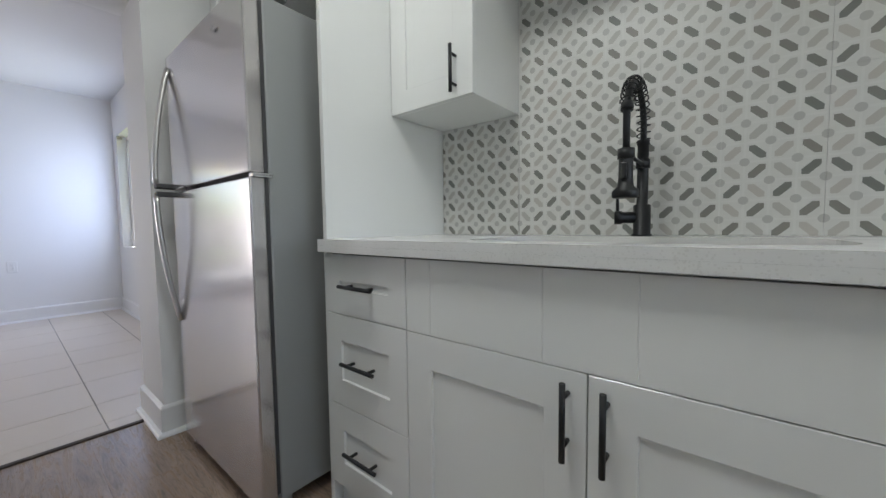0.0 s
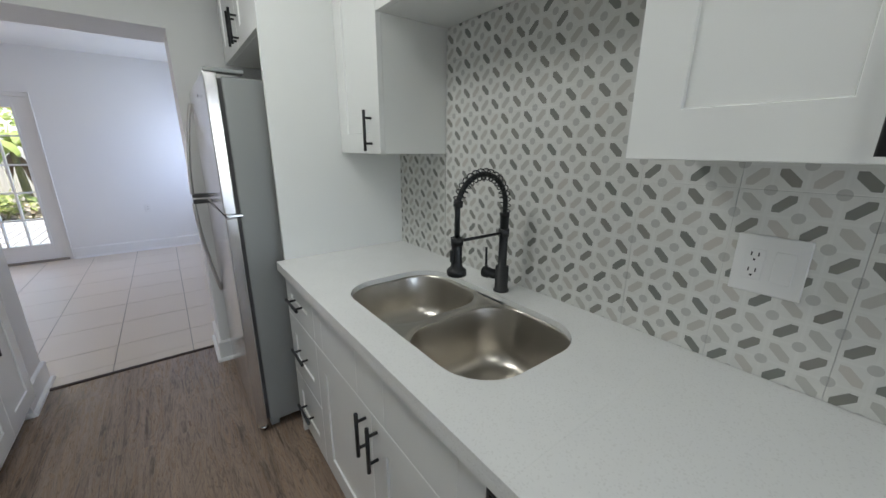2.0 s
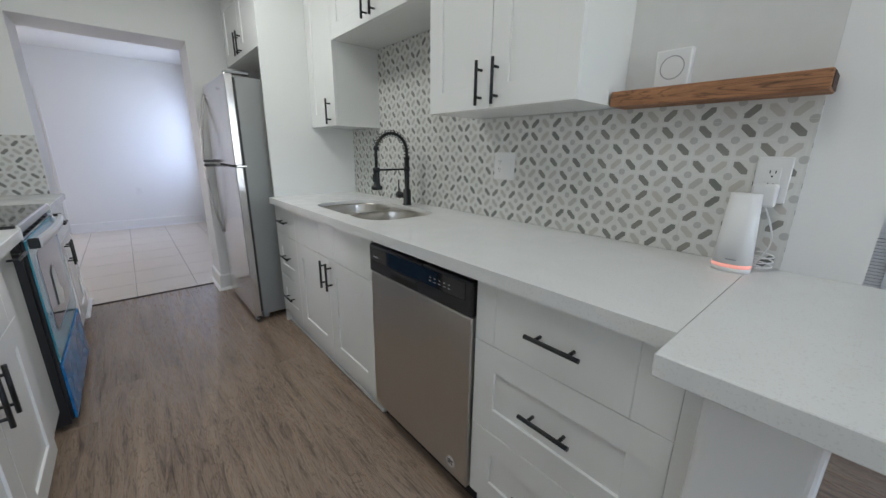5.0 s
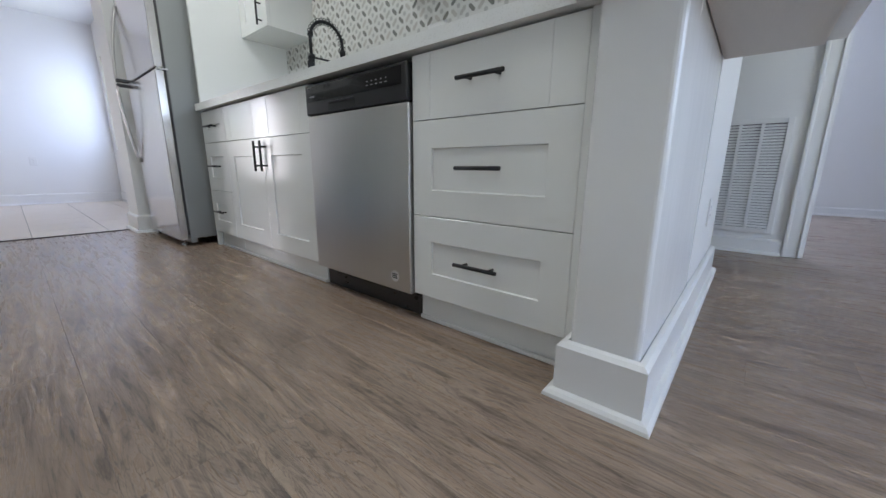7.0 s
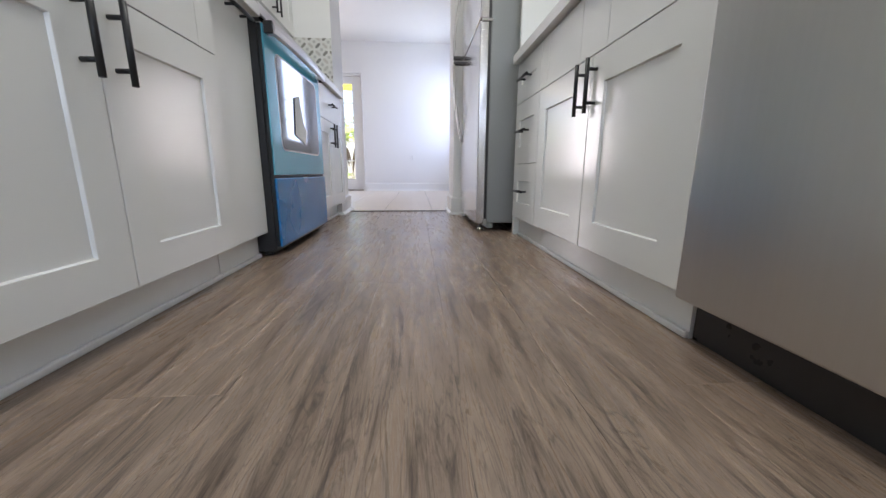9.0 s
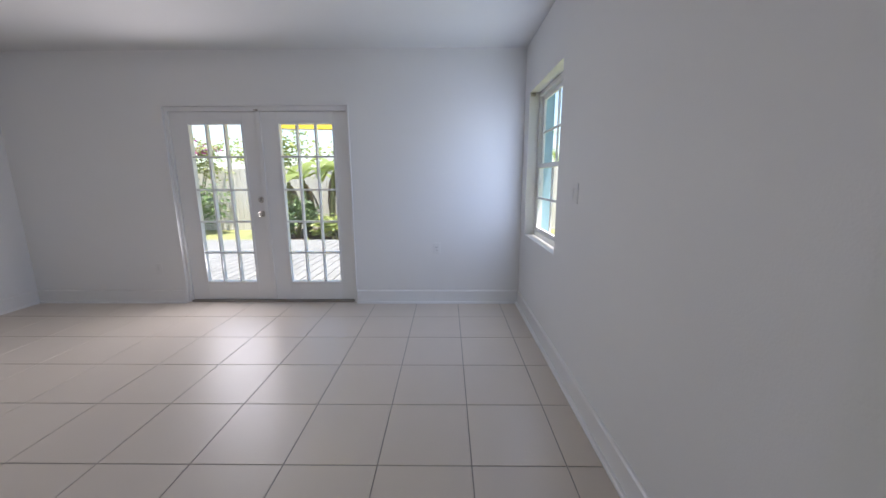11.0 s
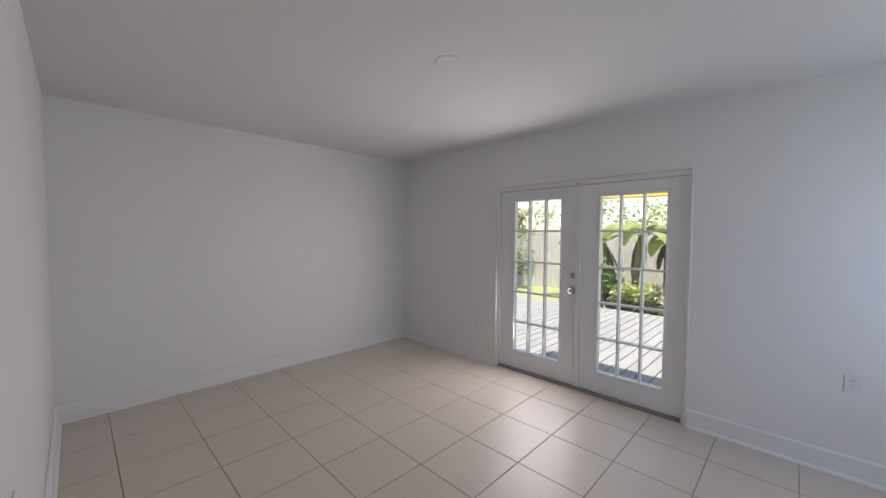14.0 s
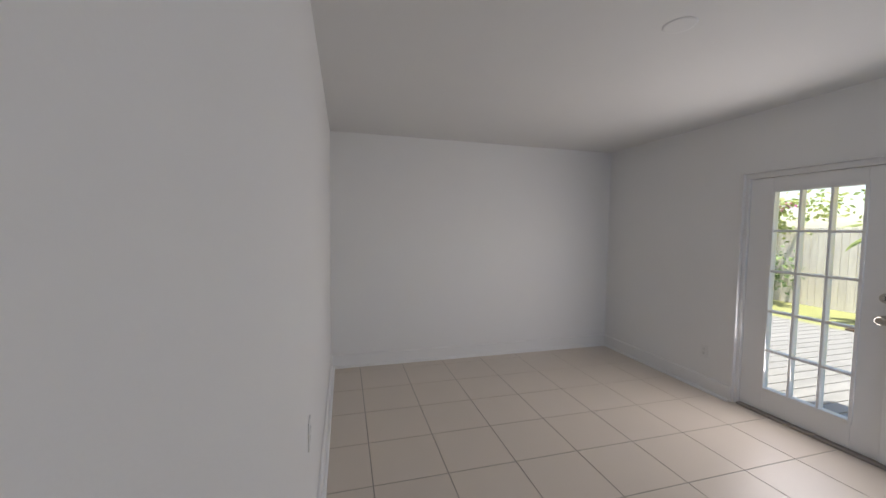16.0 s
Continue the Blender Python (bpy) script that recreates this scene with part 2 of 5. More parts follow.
FRIDGESIDE = mat("fridge_side_grey", (0.28, 0.29, 0.285), 0.42, 0.1, 0.03, 5, 0.1, 500)
GASKET = mat("dark_gasket", (0.05, 0.05, 0.052), 0.6, 0, 0.1, 20)
QUARTZ = quartz("white_quartz")
PLASTIC = mat("white_plastic", (0.77, 0.77, 0.76), 0.35, 0, 0.01, 5)
DARKPLASTIC = mat("black_plastic", (0.02, 0.02, 0.022), 0.3, 0, 0.1, 20)
DARKGLASS = mat("black_glass", (0.012, 0.012, 0.013), 0.06, 0, 0.05, 5, coat=0.4, rvary=0.02)
ENAMEL = mat("black_enamel", (0.010, 0.010, 0.011), 0.5, 0, 0.1, 20)
HANDLESILVER = mat("silver_trim", (0.66, 0.66, 0.67), 0.36, 0.75, 0.03, 4)
FRIDGESTEEL = mat("fridge_steel", (0.63, 0.61, 0.605), 0.17, 0.85, 0.02, 2.0, 0.012, 24, (1, 1, 0.25), rvary=0.03)
BLUEFILM = mat("blue_protective_film", (0.005, 0.16, 0.42), 0.26, 0, 0.12, 3.0, 0.06, 14)
TEALFILM = mat("pale_blue_film_on_steel", (0.07, 0.36, 0.50), 0.14, 0.15, 0.1, 3.0, 0.05, 10, coat=0.15)
PLYWOOD = mat("pale_plywood", (0.60, 0.56, 0.51), 0.6, 0, 0.08, 4.0, 0.1, 30, (1, 8, 1))
GLASS = glass_mat("window_glass")
GROUT = mat("grout_grey", (0.30, 0.28, 0.25), 0.85, 0, 0.12, 20)
PALEGROUT = mat("pale_grout", (0.68, 0.68, 0.66), 0.8, 0, 0.05, 20)
FLOORTILE = mat("cream_ceramic_tile", (0.63, 0.56, 0.48), 0.36, 0, 0.03, 3.5, 0.02, 40, rvary=0.02)
PLANK = wood("greybrown_vinyl_plank", (0.105, 0.072, 0.053), (0.385, 0.285, 0.213), (36, 3.4, 36), 0.26, 0.25, 1.0, 0.34)
UNDERFLOOR = mat("dark_underlay", (0.05, 0.035, 0.03), 0.8, 0, 0.1, 10)
SHELFWOOD = wood("rustic_pine", (0.09, 0.036, 0.016), (0.43, 0.20, 0.09), (34, 3.0, 34), 0.6, 0.6, 1.0, 0.6)
DECKWOOD = wood("weathered_deck_board", (0.17, 0.166, 0.165), (0.265, 0.26, 0.256), (20, 1.5, 20), 0.8)
FENCEWOOD = wood("pale_fence_board", (0.53, 0.48, 0.44), (0.73, 0.68, 0.63), (20, 20, 1.6), 0.85)
TURQUOISE = mat("turquoise_stucco", (0.33, 0.50, 0.60), 0.8, 0, 0.06, 8, 0.3, 120)
GRASS = mat("lawn", (0.24, 0.25, 0.10), 0.9, 0, 0.45, 14, 0.8, 60)
SOIL = mat("mulch_soil", (0.07, 0.045, 0.03), 0.95, 0, 0.4, 20, 0.8, 40)
BANANA = leaf_mat("banana_leaf", (0.24, 0.32, 0.09), (0.52, 0.55, 0.22), 0.5)
SHRUB = leaf_mat("shrub_leaf", (0.09, 0.15, 0.065), (0.25, 0.33, 0.14), 0.35)
LIGHTSHRUB = leaf_mat("yellow_green_leaf", (0.24, 0.32, 0.10), (0.50, 0.52, 0.20), 0.5)
PALM = leaf_mat("palm_leaf", (0.12, 0.20, 0.03), (0.38, 0.42, 0.08), 0.45)
FLOWER = leaf_mat("magenta_flower", (0.40, 0.05, 0.30), (0.60, 0.12, 0.42), 0.4)
DEADLEAF = leaf_mat("dry_leaf", (0.10, 0.06, 0.035), (0.22, 0.15, 0.09), 0.2)
LITTER = leaf_mat("pale_ground_leaf", (0.42, 0.33, 0.27), (0.66, 0.60, 0.50), 0.3)
BARK = mat("plant_stem", (0.16, 0.15, 0.06), 0.8, 0, 0.35, 14, 0.4, 40, (1, 1, 0.3))
AWNING = leaf_mat("yellow_canvas", (0.80, 0.56, 0.06), (0.82, 0.58, 0.07), 0.55)
NICKEL = mat("satin_nickel", (0.50, 0.47, 0.42), 0.28, 1.0, 0.05, 10)
CHROME = mat("chrome", (0.7, 0.7, 0.7), 0.12, 1.0, 0.03, 10, rvary=0.03)
PRINT = mat("grey_print", (0.35, 0.35, 0.36), 0.5, 0, 0.03, 5)
PAPER = mat("white_paper", (0.82, 0.82, 0.80), 0.7, 0, 0.02, 10)


# ---- mesh tools ----
def box(bm, x0, x1, y0, y1, z0, z1, bevel=0.0, seg=2):
    x0, x1, y0, y1, z0, z1 = min(x0, x1), max(x0, x1), min(y0, y1), max(y0, y1), min(z0, z1), max(z0, z1)
    vs = [bm.verts.new(p) for p in ((x0, y0, z0), (x1, y0, z0), (x1, y1, z0), (x0, y1, z0), (x0, y0, z1), (x1, y0, z1), (x1, y1, z1), (x0, y1, z1))]
    fs = [bm.faces.new([vs[i] for i in q]) for q in ((3, 2, 1, 0), (4, 5, 6, 7), (0, 1, 5, 4), (1, 2, 6, 5), (2, 3, 7, 6), (3, 0, 4, 7))]
    if bevel:
        es = {e for f in fs for e in f.edges}
        bmesh.ops.bevel(bm, geom=list(es), offset=bevel, segments=seg, affect="EDGES", profile=0.5)
    return bm


def tube(bm, points, radius, sides=12, closed=False, cap=True):
    """A round rod along points; radius may be one number or one for each point."""
    pts = [Vector(p) for p in points]
    rings = []
    up = Vector((0.13, 0.27, 0.95)).normalized()
    side = None
    for k, p in enumerate(pts):
        a, b = pts[max(0, k - 1)], pts[min(len(pts) - 1, k + 1)]
        d = (b - a).normalized()
        if side is None:
            side = d.cross(up).normalized()
        side = (side - d * side.dot(d)).normalized()
        w = d.cross(side)
        r = radius[k] if isinstance(radius, (list, tuple)) else radius
        rings.append([bm.verts.new(p + (side * math.cos(t) + w * math.sin(t)) * r) for t in (2 * math.pi * q / sides for q in range(sides))])
    for r0, r1 in zip(rings, rings[1:]):
        for q in range(sides):
            bm.faces.new((r0[q], r0[(q + 1) % sides], r1[(q + 1) % sides], r1[q])).smooth = True
    if cap:
        bm.faces.new(list(reversed(rings[0])))
        bm.faces.new(rings[-1])
    return bm


def disc(bm, center, axis, r0, r1, depth, sides=24):
    """A short round piece from center along axis, its radius going from r0 to r1."""
    c, d = Vector(center), Vector(axis).normalized()
    return tube(bm, [c, c + d * depth], [r0, r1], sides)


def mesh_of(name, bm, material):
    bmesh.ops.recalc_face_normals(bm, faces=bm.faces)
    me = bpy.data.meshes.new(name)
    bm.to_mesh(me)
    bm.free()
    me.materials.append(material)
    return me


def base_of(ob):
    while ob.parent:
        ob = ob.parent
    return ob.location


def part(name, bm, material, parent, label=""):
    """A mesh of world coordinates, as a part of a thing."""
    o = base_of(parent)
    bmesh.ops.translate(bm, verts=bm.verts, vec=(-o[0], -o[1], -o[2]))
    ob = new(name, mesh_of(name, bm, material))
    ob.parent = parent
    return tagged(ob, label)


def thing(name, at, label, category, group="", kind=""):
    ob = new(name)
    ob.empty_display_size = 0.1
    ob.location = at
    return tagged(ob, label, category, group, kind)


def solid(name, bm, material, label, category="", kind="structure"):
    """A top-level mesh."""
    return tagged(new(name, mesh_of(name, bm, material)), label, category, "", kind)


def B():
    return bmesh.new()


def wall_with_hole(x0, x1, y0, y1, z0, z1, along, holes):
    """A wall box with openings (start, end, bottom, top) along one axis, as boxes butted together."""
    bm = B()
    lo, hi = (x0, x1) if along == "x" else (y0, y1)

    def put(a, b, c, d):
        if b - a > 1e-4 and d - c > 1e-4:
            if along == "x":
                box(bm, a, b, y0, y1, c, d)
            else:
                box(bm, x0, x1, a, b, c, d)

    at = lo
    for a, b, c, d in sorted(holes):
        put(at, a, z0, z1)
        put(a, b, z0, c)
        put(a, b, d, z1)
        at = b
    put(at, hi, z0, z1)
    bmesh.ops.remove_doubles(bm, verts=bm.verts, dist=1e-5)
    return bm


# ---- the building's shell ----
H = 2.49
OPX0, OPX1, OPH = -1.757, -0.850, 2.01
TRX0, TRX1, TRY0, TRY1 = -5.513, -0.373, 1.363, 4.80
DX0, DX1, DH = -3.89, -2.085, 1.99
solid("wall_between", wall_with_hole(-5.70, 0.12, 1.0, TRY0, 0, H, "x", [(OPX0, OPX1, 0, OPH)]), WALL, "white painted plaster wall with a cased opening")
solid("wall_north", wall_with_hole(-5.70, -0.14, TRY1, 4.96, 0, H, "x", [(DX0, DX1, 0, DH)]), WALL, "white painted wall round the French doors")
solid("wall_room_east", wall_with_hole(TRX1, -0.16, TRY0, TRY1, 0, H, "y", [(3.632, 4.605, 0.758, 2.050)]), WALL, "white painted wall with a deep window opening")
solid("wall_room_west", box(B(), -5.70, TRX0, TRY0, TRY1, 0, H), WALL, "plain white painted wall")
solid("wall_backsplash", box(B(), 0, 0.12, -2.49, 1.0, 0, H), WALL, "white wall behind the sink counter")
solid("wall_return", box(B(), 0, 0.88, -2.642, -2.49, 0, H), WALL, "white wall end beside the bar counter")
solid("wall_kitchen_west", box(B(), -2.47, -2.35, -6.2, 1.0, 0, H), WALL, "white wall behind the range")
solid("wall_living_east", wall_with_hole(1.62, 1.74, -6.2, 1.0, 0, H, "y", [(-3.92, -3.05, 0, 2.03)]), WALL, "white wall with a return grille and a doorway")
# Unseen wall; its window opening is assumed and holds the added daylight lamp.
solid("wall_living_south", wall_with_hole(-2.35, 1.62, -6.2, -6.08, 0, H, "x", [(-1.6, 0.6, 0.8, 2.05)]), WALL, "white wall with a wide opening for the assumed window")
solid("wall_hall_north", box(B(), 0.12, 1.62, 0.9, 1.0, 0, H), WALL, "plain white wall")
solid("wall_bedroom_east", wall_with_hole(4.9, 5.02, -6.2, -1.0, 0, H, "y", [(-2.8, -1.6, 0.85, 2.05)]), WALL, "pale wall with a window")
solid("wall_bedroom_north", box(B(), 1.74, 4.9, -1.12, -1.0, 0, H), WALL, "plain pale wall")
solid("wall_bedroom_south", box(B(), 1.74, 4.9, -6.2, -6.08, 0, H), WALL, "plain pale wall")
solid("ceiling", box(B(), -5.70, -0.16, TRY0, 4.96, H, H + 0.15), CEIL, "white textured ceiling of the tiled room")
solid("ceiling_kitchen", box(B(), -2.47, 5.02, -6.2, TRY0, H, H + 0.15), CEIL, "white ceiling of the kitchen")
# Out-of-view roof slab; its east edge is set to block sun at the window.
solid("roof", box(B(), -6.0, 0.12, TRY0, 5.10, H + 0.17, H + 0.33), TRIM, "unseen flat white roof, overhang sized to shade the window")
solid("roof_kitchen", box(B(), -2.7, 5.3, -6.5, TRY0 - 0.002, H + 0.17, H + 0.33), TRIM, "flat white roof over the kitchen")

# ---- kitchen: cabinets and counters ----
def prism(bm, rings):
    """Joins four-cornered rings one to the next and closes both ends."""
    vs = [[bm.verts.new(p) for p in r] for r in rings]
    for r0, r1 in zip(vs, vs[1:]):
        for q in range(4):
            bm.faces.new((r0[q], r0[(q + 1) % 4], r1[(q + 1) % 4], r1[q]))
    bm.faces.new(list(reversed(vs[0])))
    bm.faces.new(vs[-1])
    return bm


def shaker(bm, axis, face, a0, a1, z0, z1, out, rail=0.06, rail_v=None):
    """A shaker front in one piece: a frame 20 mm thick round a panel set back 7 mm. axis: the way it is wide; out: +1 or -1, the way it faces."""
    rv = rail if rail_v is None else rail_v
    g = 0.0004
    a0, a1, z0, z1 = a0 + g, a1 - g, z0 + g, z1 - g

    def ring(inx, inz, depth):
        n = face - out * depth
        pts = ((a0 + inx, z0 + inz), (a1 - inx, z0 + inz), (a1 - inx, z1 - inz), (a0 + inx, z1 - inz))
        return [(n, p, q) if axis == "y" else (p, n, q) for p, q in pts]

    return prism(bm, [ring(0, 0, 0.02), ring(0, 0, 0.0014), ring(0.0014, 0.0014, 0), ring(rail - 0.001, rv - 0.001, 0), ring(rail, rv, 0.001), ring(rail + 0.0015, rv + 0.0015, 0.007)])


def flat_front(bm, axis, face, a0, a1, z0, z1, out, grooves):
    """A slab drawer front in one piece with shallow upright grooves."""
    t, g = 0.02, 0.0004
    a0, a1, z0, z1 = a0 + g, a1 - g, z0 + g, z1 - g
    line = [(a0, t), (a0, 0.001), (a0 + 0.001, 0)]
    for c in sorted(grooves):
        line += [(c - 0.0018, 0), (c, 0.0014), (c + 0.0018, 0)]
    line += [(a1 - 0.001, 0), (a1, 0.001), (a1, t)]
    lo = [bm.verts.new((face - out * d, p, z0) if axis == "y" else (p, face - out * d, z0)) for p, d in line]
    hi = [bm.verts.new((face - out * d, p, z1) if axis == "y" else (p, face - out * d, z1)) for p, d in line]
    n = len(line)
    for q in range(n):
        bm.faces.new((lo[q], lo[(q + 1) % n], hi[(q + 1) % n], hi[q]))
    bm.faces.new(lo)
    bm.faces.new(hi)
    return bm


def pull(parent, axis_out, center, length, upright):
    """A black bar pull: a round bar on two posts. axis_out: unit vector away from the front."""
    c, o = Vector(center), Vector(axis_out)
    along = Vector((0, 0, 1)) if upright else Vector((-o.y, o.x, 0))
    bar = c + o * 0.030
    bm = tube(B(), [bar - along * length / 2, bar + along * length / 2], 0.006, 12)
    for k in (-1, 1):
        p = c + along * k * length * 0.31
        tube(bm, [p, p + o * 0.030], 0.0048, 10)
    return part("handle", bm, BLACK, parent, "matte black bar pull")


def carcass(parent, x0, x1, y0, y1, z0, z1):
    return part("body", box(B(), x0, x1, y0, y1, z0, z1, 0.001, 1), CAB, parent)


def toe(parent, x0, x1, y0, y1):
    kick = part("toe_kick", box(B(), x0, x1, y0, y1, 0.0, 0.096), CAB, parent)
    front = x0 - 0.011 if x1 > -1.0 else x1
    part("shoe_strip", box(B(), front, front + 0.011, y0, y1, 0.0, 0.016, 0.004, 2), TRIM, kick)
    return kick


F = -0.620      # front face of the sink-side base fronts
W, E = (-1, 0, 0), (1, 0, 0)


def base_drawers(y0, y1, label, split, first):
    c = thing("base_cabinet", (-0.31, (y0 + y1) / 2, 0), label, "cabinet", "base cabinets under the sink counter")
    carcass(c, F + 0.022, -0.004, y0 + 0.001, y1 - 0.001, 0.1, 0.872)
    toe(c, -0.580, -0.555, y0 + 0.001, y1 - 0.001)
    for k, (z0, z1) in enumerate(split):
        bm = B()
        rail = 0.08 if y1 - y0 > 0.45 else 0.07
        if k == 0 and first:
            flat_front(bm, "y", F, y0, y1, z0, z1, -1, (y0 + 0.085, y1 - 0.074))
        else:
            shaker(bm, "y", F, y0, y1, z0, z1, -1, rail, 0.083)
        d = part("drawer_front", bm, CAB, c)
        pull(d, W, (F, (y0 + y1) / 2, (z0 + z1) / 2 + (0.005 if k else 0)), 0.15, False)
    return c


DRAWERS = [(0.678, 0.868), (0.381, 0.676), (0.104, 0.379)]
base_drawers(-0.365, -0.002, "white shaker three-drawer base cabinet with black pulls beside the refrigerator panel", DRAWERS, False)
base_drawers(-2.455, -1.912, "wide white three-drawer base cabinet with black pulls beside the dishwasher", DRAWERS, True)

sb = thing("sink_base_cabinet", (-0.31, -0.83, 0), "white shaker sink base cabinet with two doors and false front", "cabinet", "base cabinets under the sink counter")
bm = box(B(), F + 0.022, F + 0.040, -1.299, -0.367, 0.1, 0.872)
box(bm, -0.024, -0.004, -1.299, -0.367, 0.1, 0.872)
box(bm, F + 0.040, -0.024, -1.299, -1.281, 0.1, 0.872)
box(bm, F + 0.040, -0.024, -0.385, -0.367, 0.1, 0.872)
box(bm, F + 0.040, -0.024, -1.281, -0.385, 0.1, 0.118)
part("body", bm, CAB, sb)
toe(sb, -0.580, -0.555, -1.299, -0.367)
part("false_front", flat_front(B(), "y", F, -1.30, -0.367, 0.678, 0.868, -1, (-1.217, -0.915, -0.745, -0.45)), CAB, sb)
for a0, a1, hy in ((-1.30, -0.834, -0.868), (-0.832, -0.367, -0.797)):
    d = part("door", shaker(B(), "y", F, a0, a1, 0.104, 0.676, -1, 0.083, 0.087), CAB, sb)
    pull(d, W, (F, hy, 0.585), 0.15, True)

fill = solid("cabinet_filler", box(B(), F + 0.001, F + 0.02, -2.4915, -2.4552, 0.1, 0.872), CAB, "narrow white filler strip", "trim")

# counter slab with the sink's cut-out
SX0, SX1, SY0, SY1 = -0.545, -0.138, -1.192, -0.458


def rounded(x0, x1, y0, y1, r, k=6):
    pts = []
    for cx, cy, a in ((x1 - r, y1 - r, 0), (x0 + r, y1 - r, 90), (x0 + r, y0 + r, 180), (x1 - r, y0 + r, 270)):
        for q in range(k + 1):
            t = radians(a + 90 * q / k)
            pts.append((cx + r * math.cos(t), cy + r * math.sin(t)))
    return pts


def slab_with_cut(bm, outer, hole, z0, z1):
    """A flat slab between two outlines of equally many points, joined ring to ring."""
    rings = [[bm.verts.new((x, y, z)) for x, y in pts] for pts, z in ((outer, z1), (hole, z1), (hole, z0), (outer, z0))]
    n = len(outer)
    for r0, r1 in ((0, 1), (1, 2), (2, 3), (3, 0)):
        for q in range(n):
            bm.faces.new((rings[r0][q], rings[r0][(q + 1) % n], rings[r1][(q + 1) % n], rings[r1][q]))


def square_like(x0, x1, y0, y1, pts, k=8):
    """A rectangle's outline with one point for each point of a rounded outline, its corners at the middle of each arc."""
    out = []
    corners = ((x1, y1), (x0, y1), (x0, y0), (x1, y0))
    for c, (cx, cy) in enumerate(corners):
        for q in range(k + 1):
            px, py = pts[c * (k + 1) + q]
            first = (cx, py) if c in (0, 2) else (px, cy)
            last = (px, cy) if c in (0, 2) else (cx, py)
            out.append((cx, cy) if q == k // 2 else (first if q < k // 2 else last))
    return out


CT = 0.915
counter = thing("countertop", (-0.32, -1.2, 0.875), "white speckled quartz countertop with a square edge and bar end", "countertop", "", "")
hole = rounded(SX0, SX1, SY0, SY1, 0.13, 8)
outer = square_like(-0.648, -0.002, -1.36, 0.0, hole)
bm = B()
slab_with_cut(bm, outer, hole, 0.895, CT)
box(bm, -0.648, -0.612, -1.36, 0.0, 0.875, 0.8948)
part("slab", bm, QUARTZ, counter)
bm = box(B(), -0.648, -0.002, -2.43, -1.3602, 0.875, CT)
part("slab", bm, QUARTZ, counter)
part("bar_top", box(B(), -0.752, -0.002, -2.90, -2.4302, 0.873, CT, 0.002, 1), QUARTZ, counter)
part("support_board", box(B(), -0.70, -0.004, -2.86, -2.645, 0.864, 0.8725), PLYWOOD, counter, "bare plywood board under the overhang")

# half wall that carries the bar
hw = thing("half_wall", (-0.34, -2.57, 0), "white painted half wall carrying the bar counter", "wall", "", "structure")
bm = B()
ends = [[bm.verts.new((x, y, z)) for x, y in rounded(-0.688, -0.001, -2.642, -2.492, 0.013, 4)] for z in (0.0, 0.8725)]
for q in range(len(ends[0])):
    k = (q + 1) % len(ends[0])
    bm.faces.new((ends[0][q], ends[0][k], ends[1][k], ends[1][q]))
for ring in ends:
    bm.faces.new(ring)
part("wall", bm, SATINWALL, hw)


def baseboard(name, pts, h=0.14, t=0.016, shoe=0.020, parent=None):
    """Baseboard with a shoe moulding along a run of floor points; it lies to the left of the way."""
    segs = list(zip(pts, pts[1:]))
    bm = B()
    prof = [(0, 0), (t + shoe, 0), (t + shoe * 0.92, shoe * 0.45), (t + shoe * 0.6, shoe * 0.85), (t, shoe), (t, h - 0.012), (t * 0.55, h - 0.003), (0, h)]
    dirs = [(Vector((b[0] - a[0], b[1] - a[1], 0))).normalized() for a, b in segs]
    rings = []
    for k, p in enumerate(pts):
        d0, d1 = dirs[max(0, k - 1)], dirs[min(len(dirs) - 1, k)]
        n0, n1 = Vector((-d0.y, d0.x, 0)), Vector((-d1.y, d1.x, 0))
        n = (n0 + n1)
        n = n / max(0.2, n.dot(n0))
        rings.append([bm.verts.new(Vector((p[0], p[1], z)) + n * w) for w, z in prof])
    for r0, r1 in zip(rings, rings[1:]):
        for q in range(len(prof)):
            bm.faces.new((r0[q], r0[(q + 1) % len(prof)], r1[(q + 1) % len(prof)], r1[q]))
    bm.faces.new(rings[0])
    bm.faces.new(list(reversed(rings[-1])))
    return tagged(new(name, mesh_of(name, bm, TRIM)), "white painted wooden baseboard with shoe moulding", "baseboard", "", "structure")


baseboard("baseboard_bar", [(-0.60, -2.490), (-0.690, -2.490), (-0.690, -2.644), (0.882, -2.644), (0.882, -2.40)][::-1], 0.14, 0.020, 0.020)
baseboard("baseboard_opening_right", [(-0.70, 0.998), (OPX1, 0.998), (OPX1, TRY0 + 0.002), (TRX1, TRY0 + 0.002), (TRX1, 4.798), (-2.07, 4.798)], 0.14)
baseboard("baseboard_room", [(-3.90, 4.798), (TRX0 + 0.002, 4.798), (TRX0 + 0.002, TRY0 + 0.002), (OPX0, TRY0 + 0.002), (OPX0, 0.998), (-1.80, 0.998)], 0.14)
baseboard("baseboard_living", [(1.618, -2.962), (1.618, 0.89)], 0.10)
baseboard("baseboard_living", [(1.618, -6.07), (1.618, -3.99)], 0.10)
baseboard("baseboard_bedroom", [(4.898, -6.07), (4.898, -1.13)], 0.10)

# wall cabinets
def wall_cab(y0, y1, z0, z1, depth, doors, pulls, label, back=0.0):
    c = thing("wall_cabinet", (back - depth / 2, (y0 + y1) / 2, z0), label, "cabinet", "wall cabinets above the sink counter")
    f = back - depth
    carcass(c, f + 0.021, back - 0.003, y0 + 0.0005, y1 - 0.0005, z0, z1)
    for (a0, a1), hy in zip(doors, pulls):
        d = part("door", shaker(B(), "y", f, a0, a1, z0, z1, -1, 0.078), CAB, c)
        pull(d, W, (f, hy, z0 + 0.085), 0.15, True)
    return c


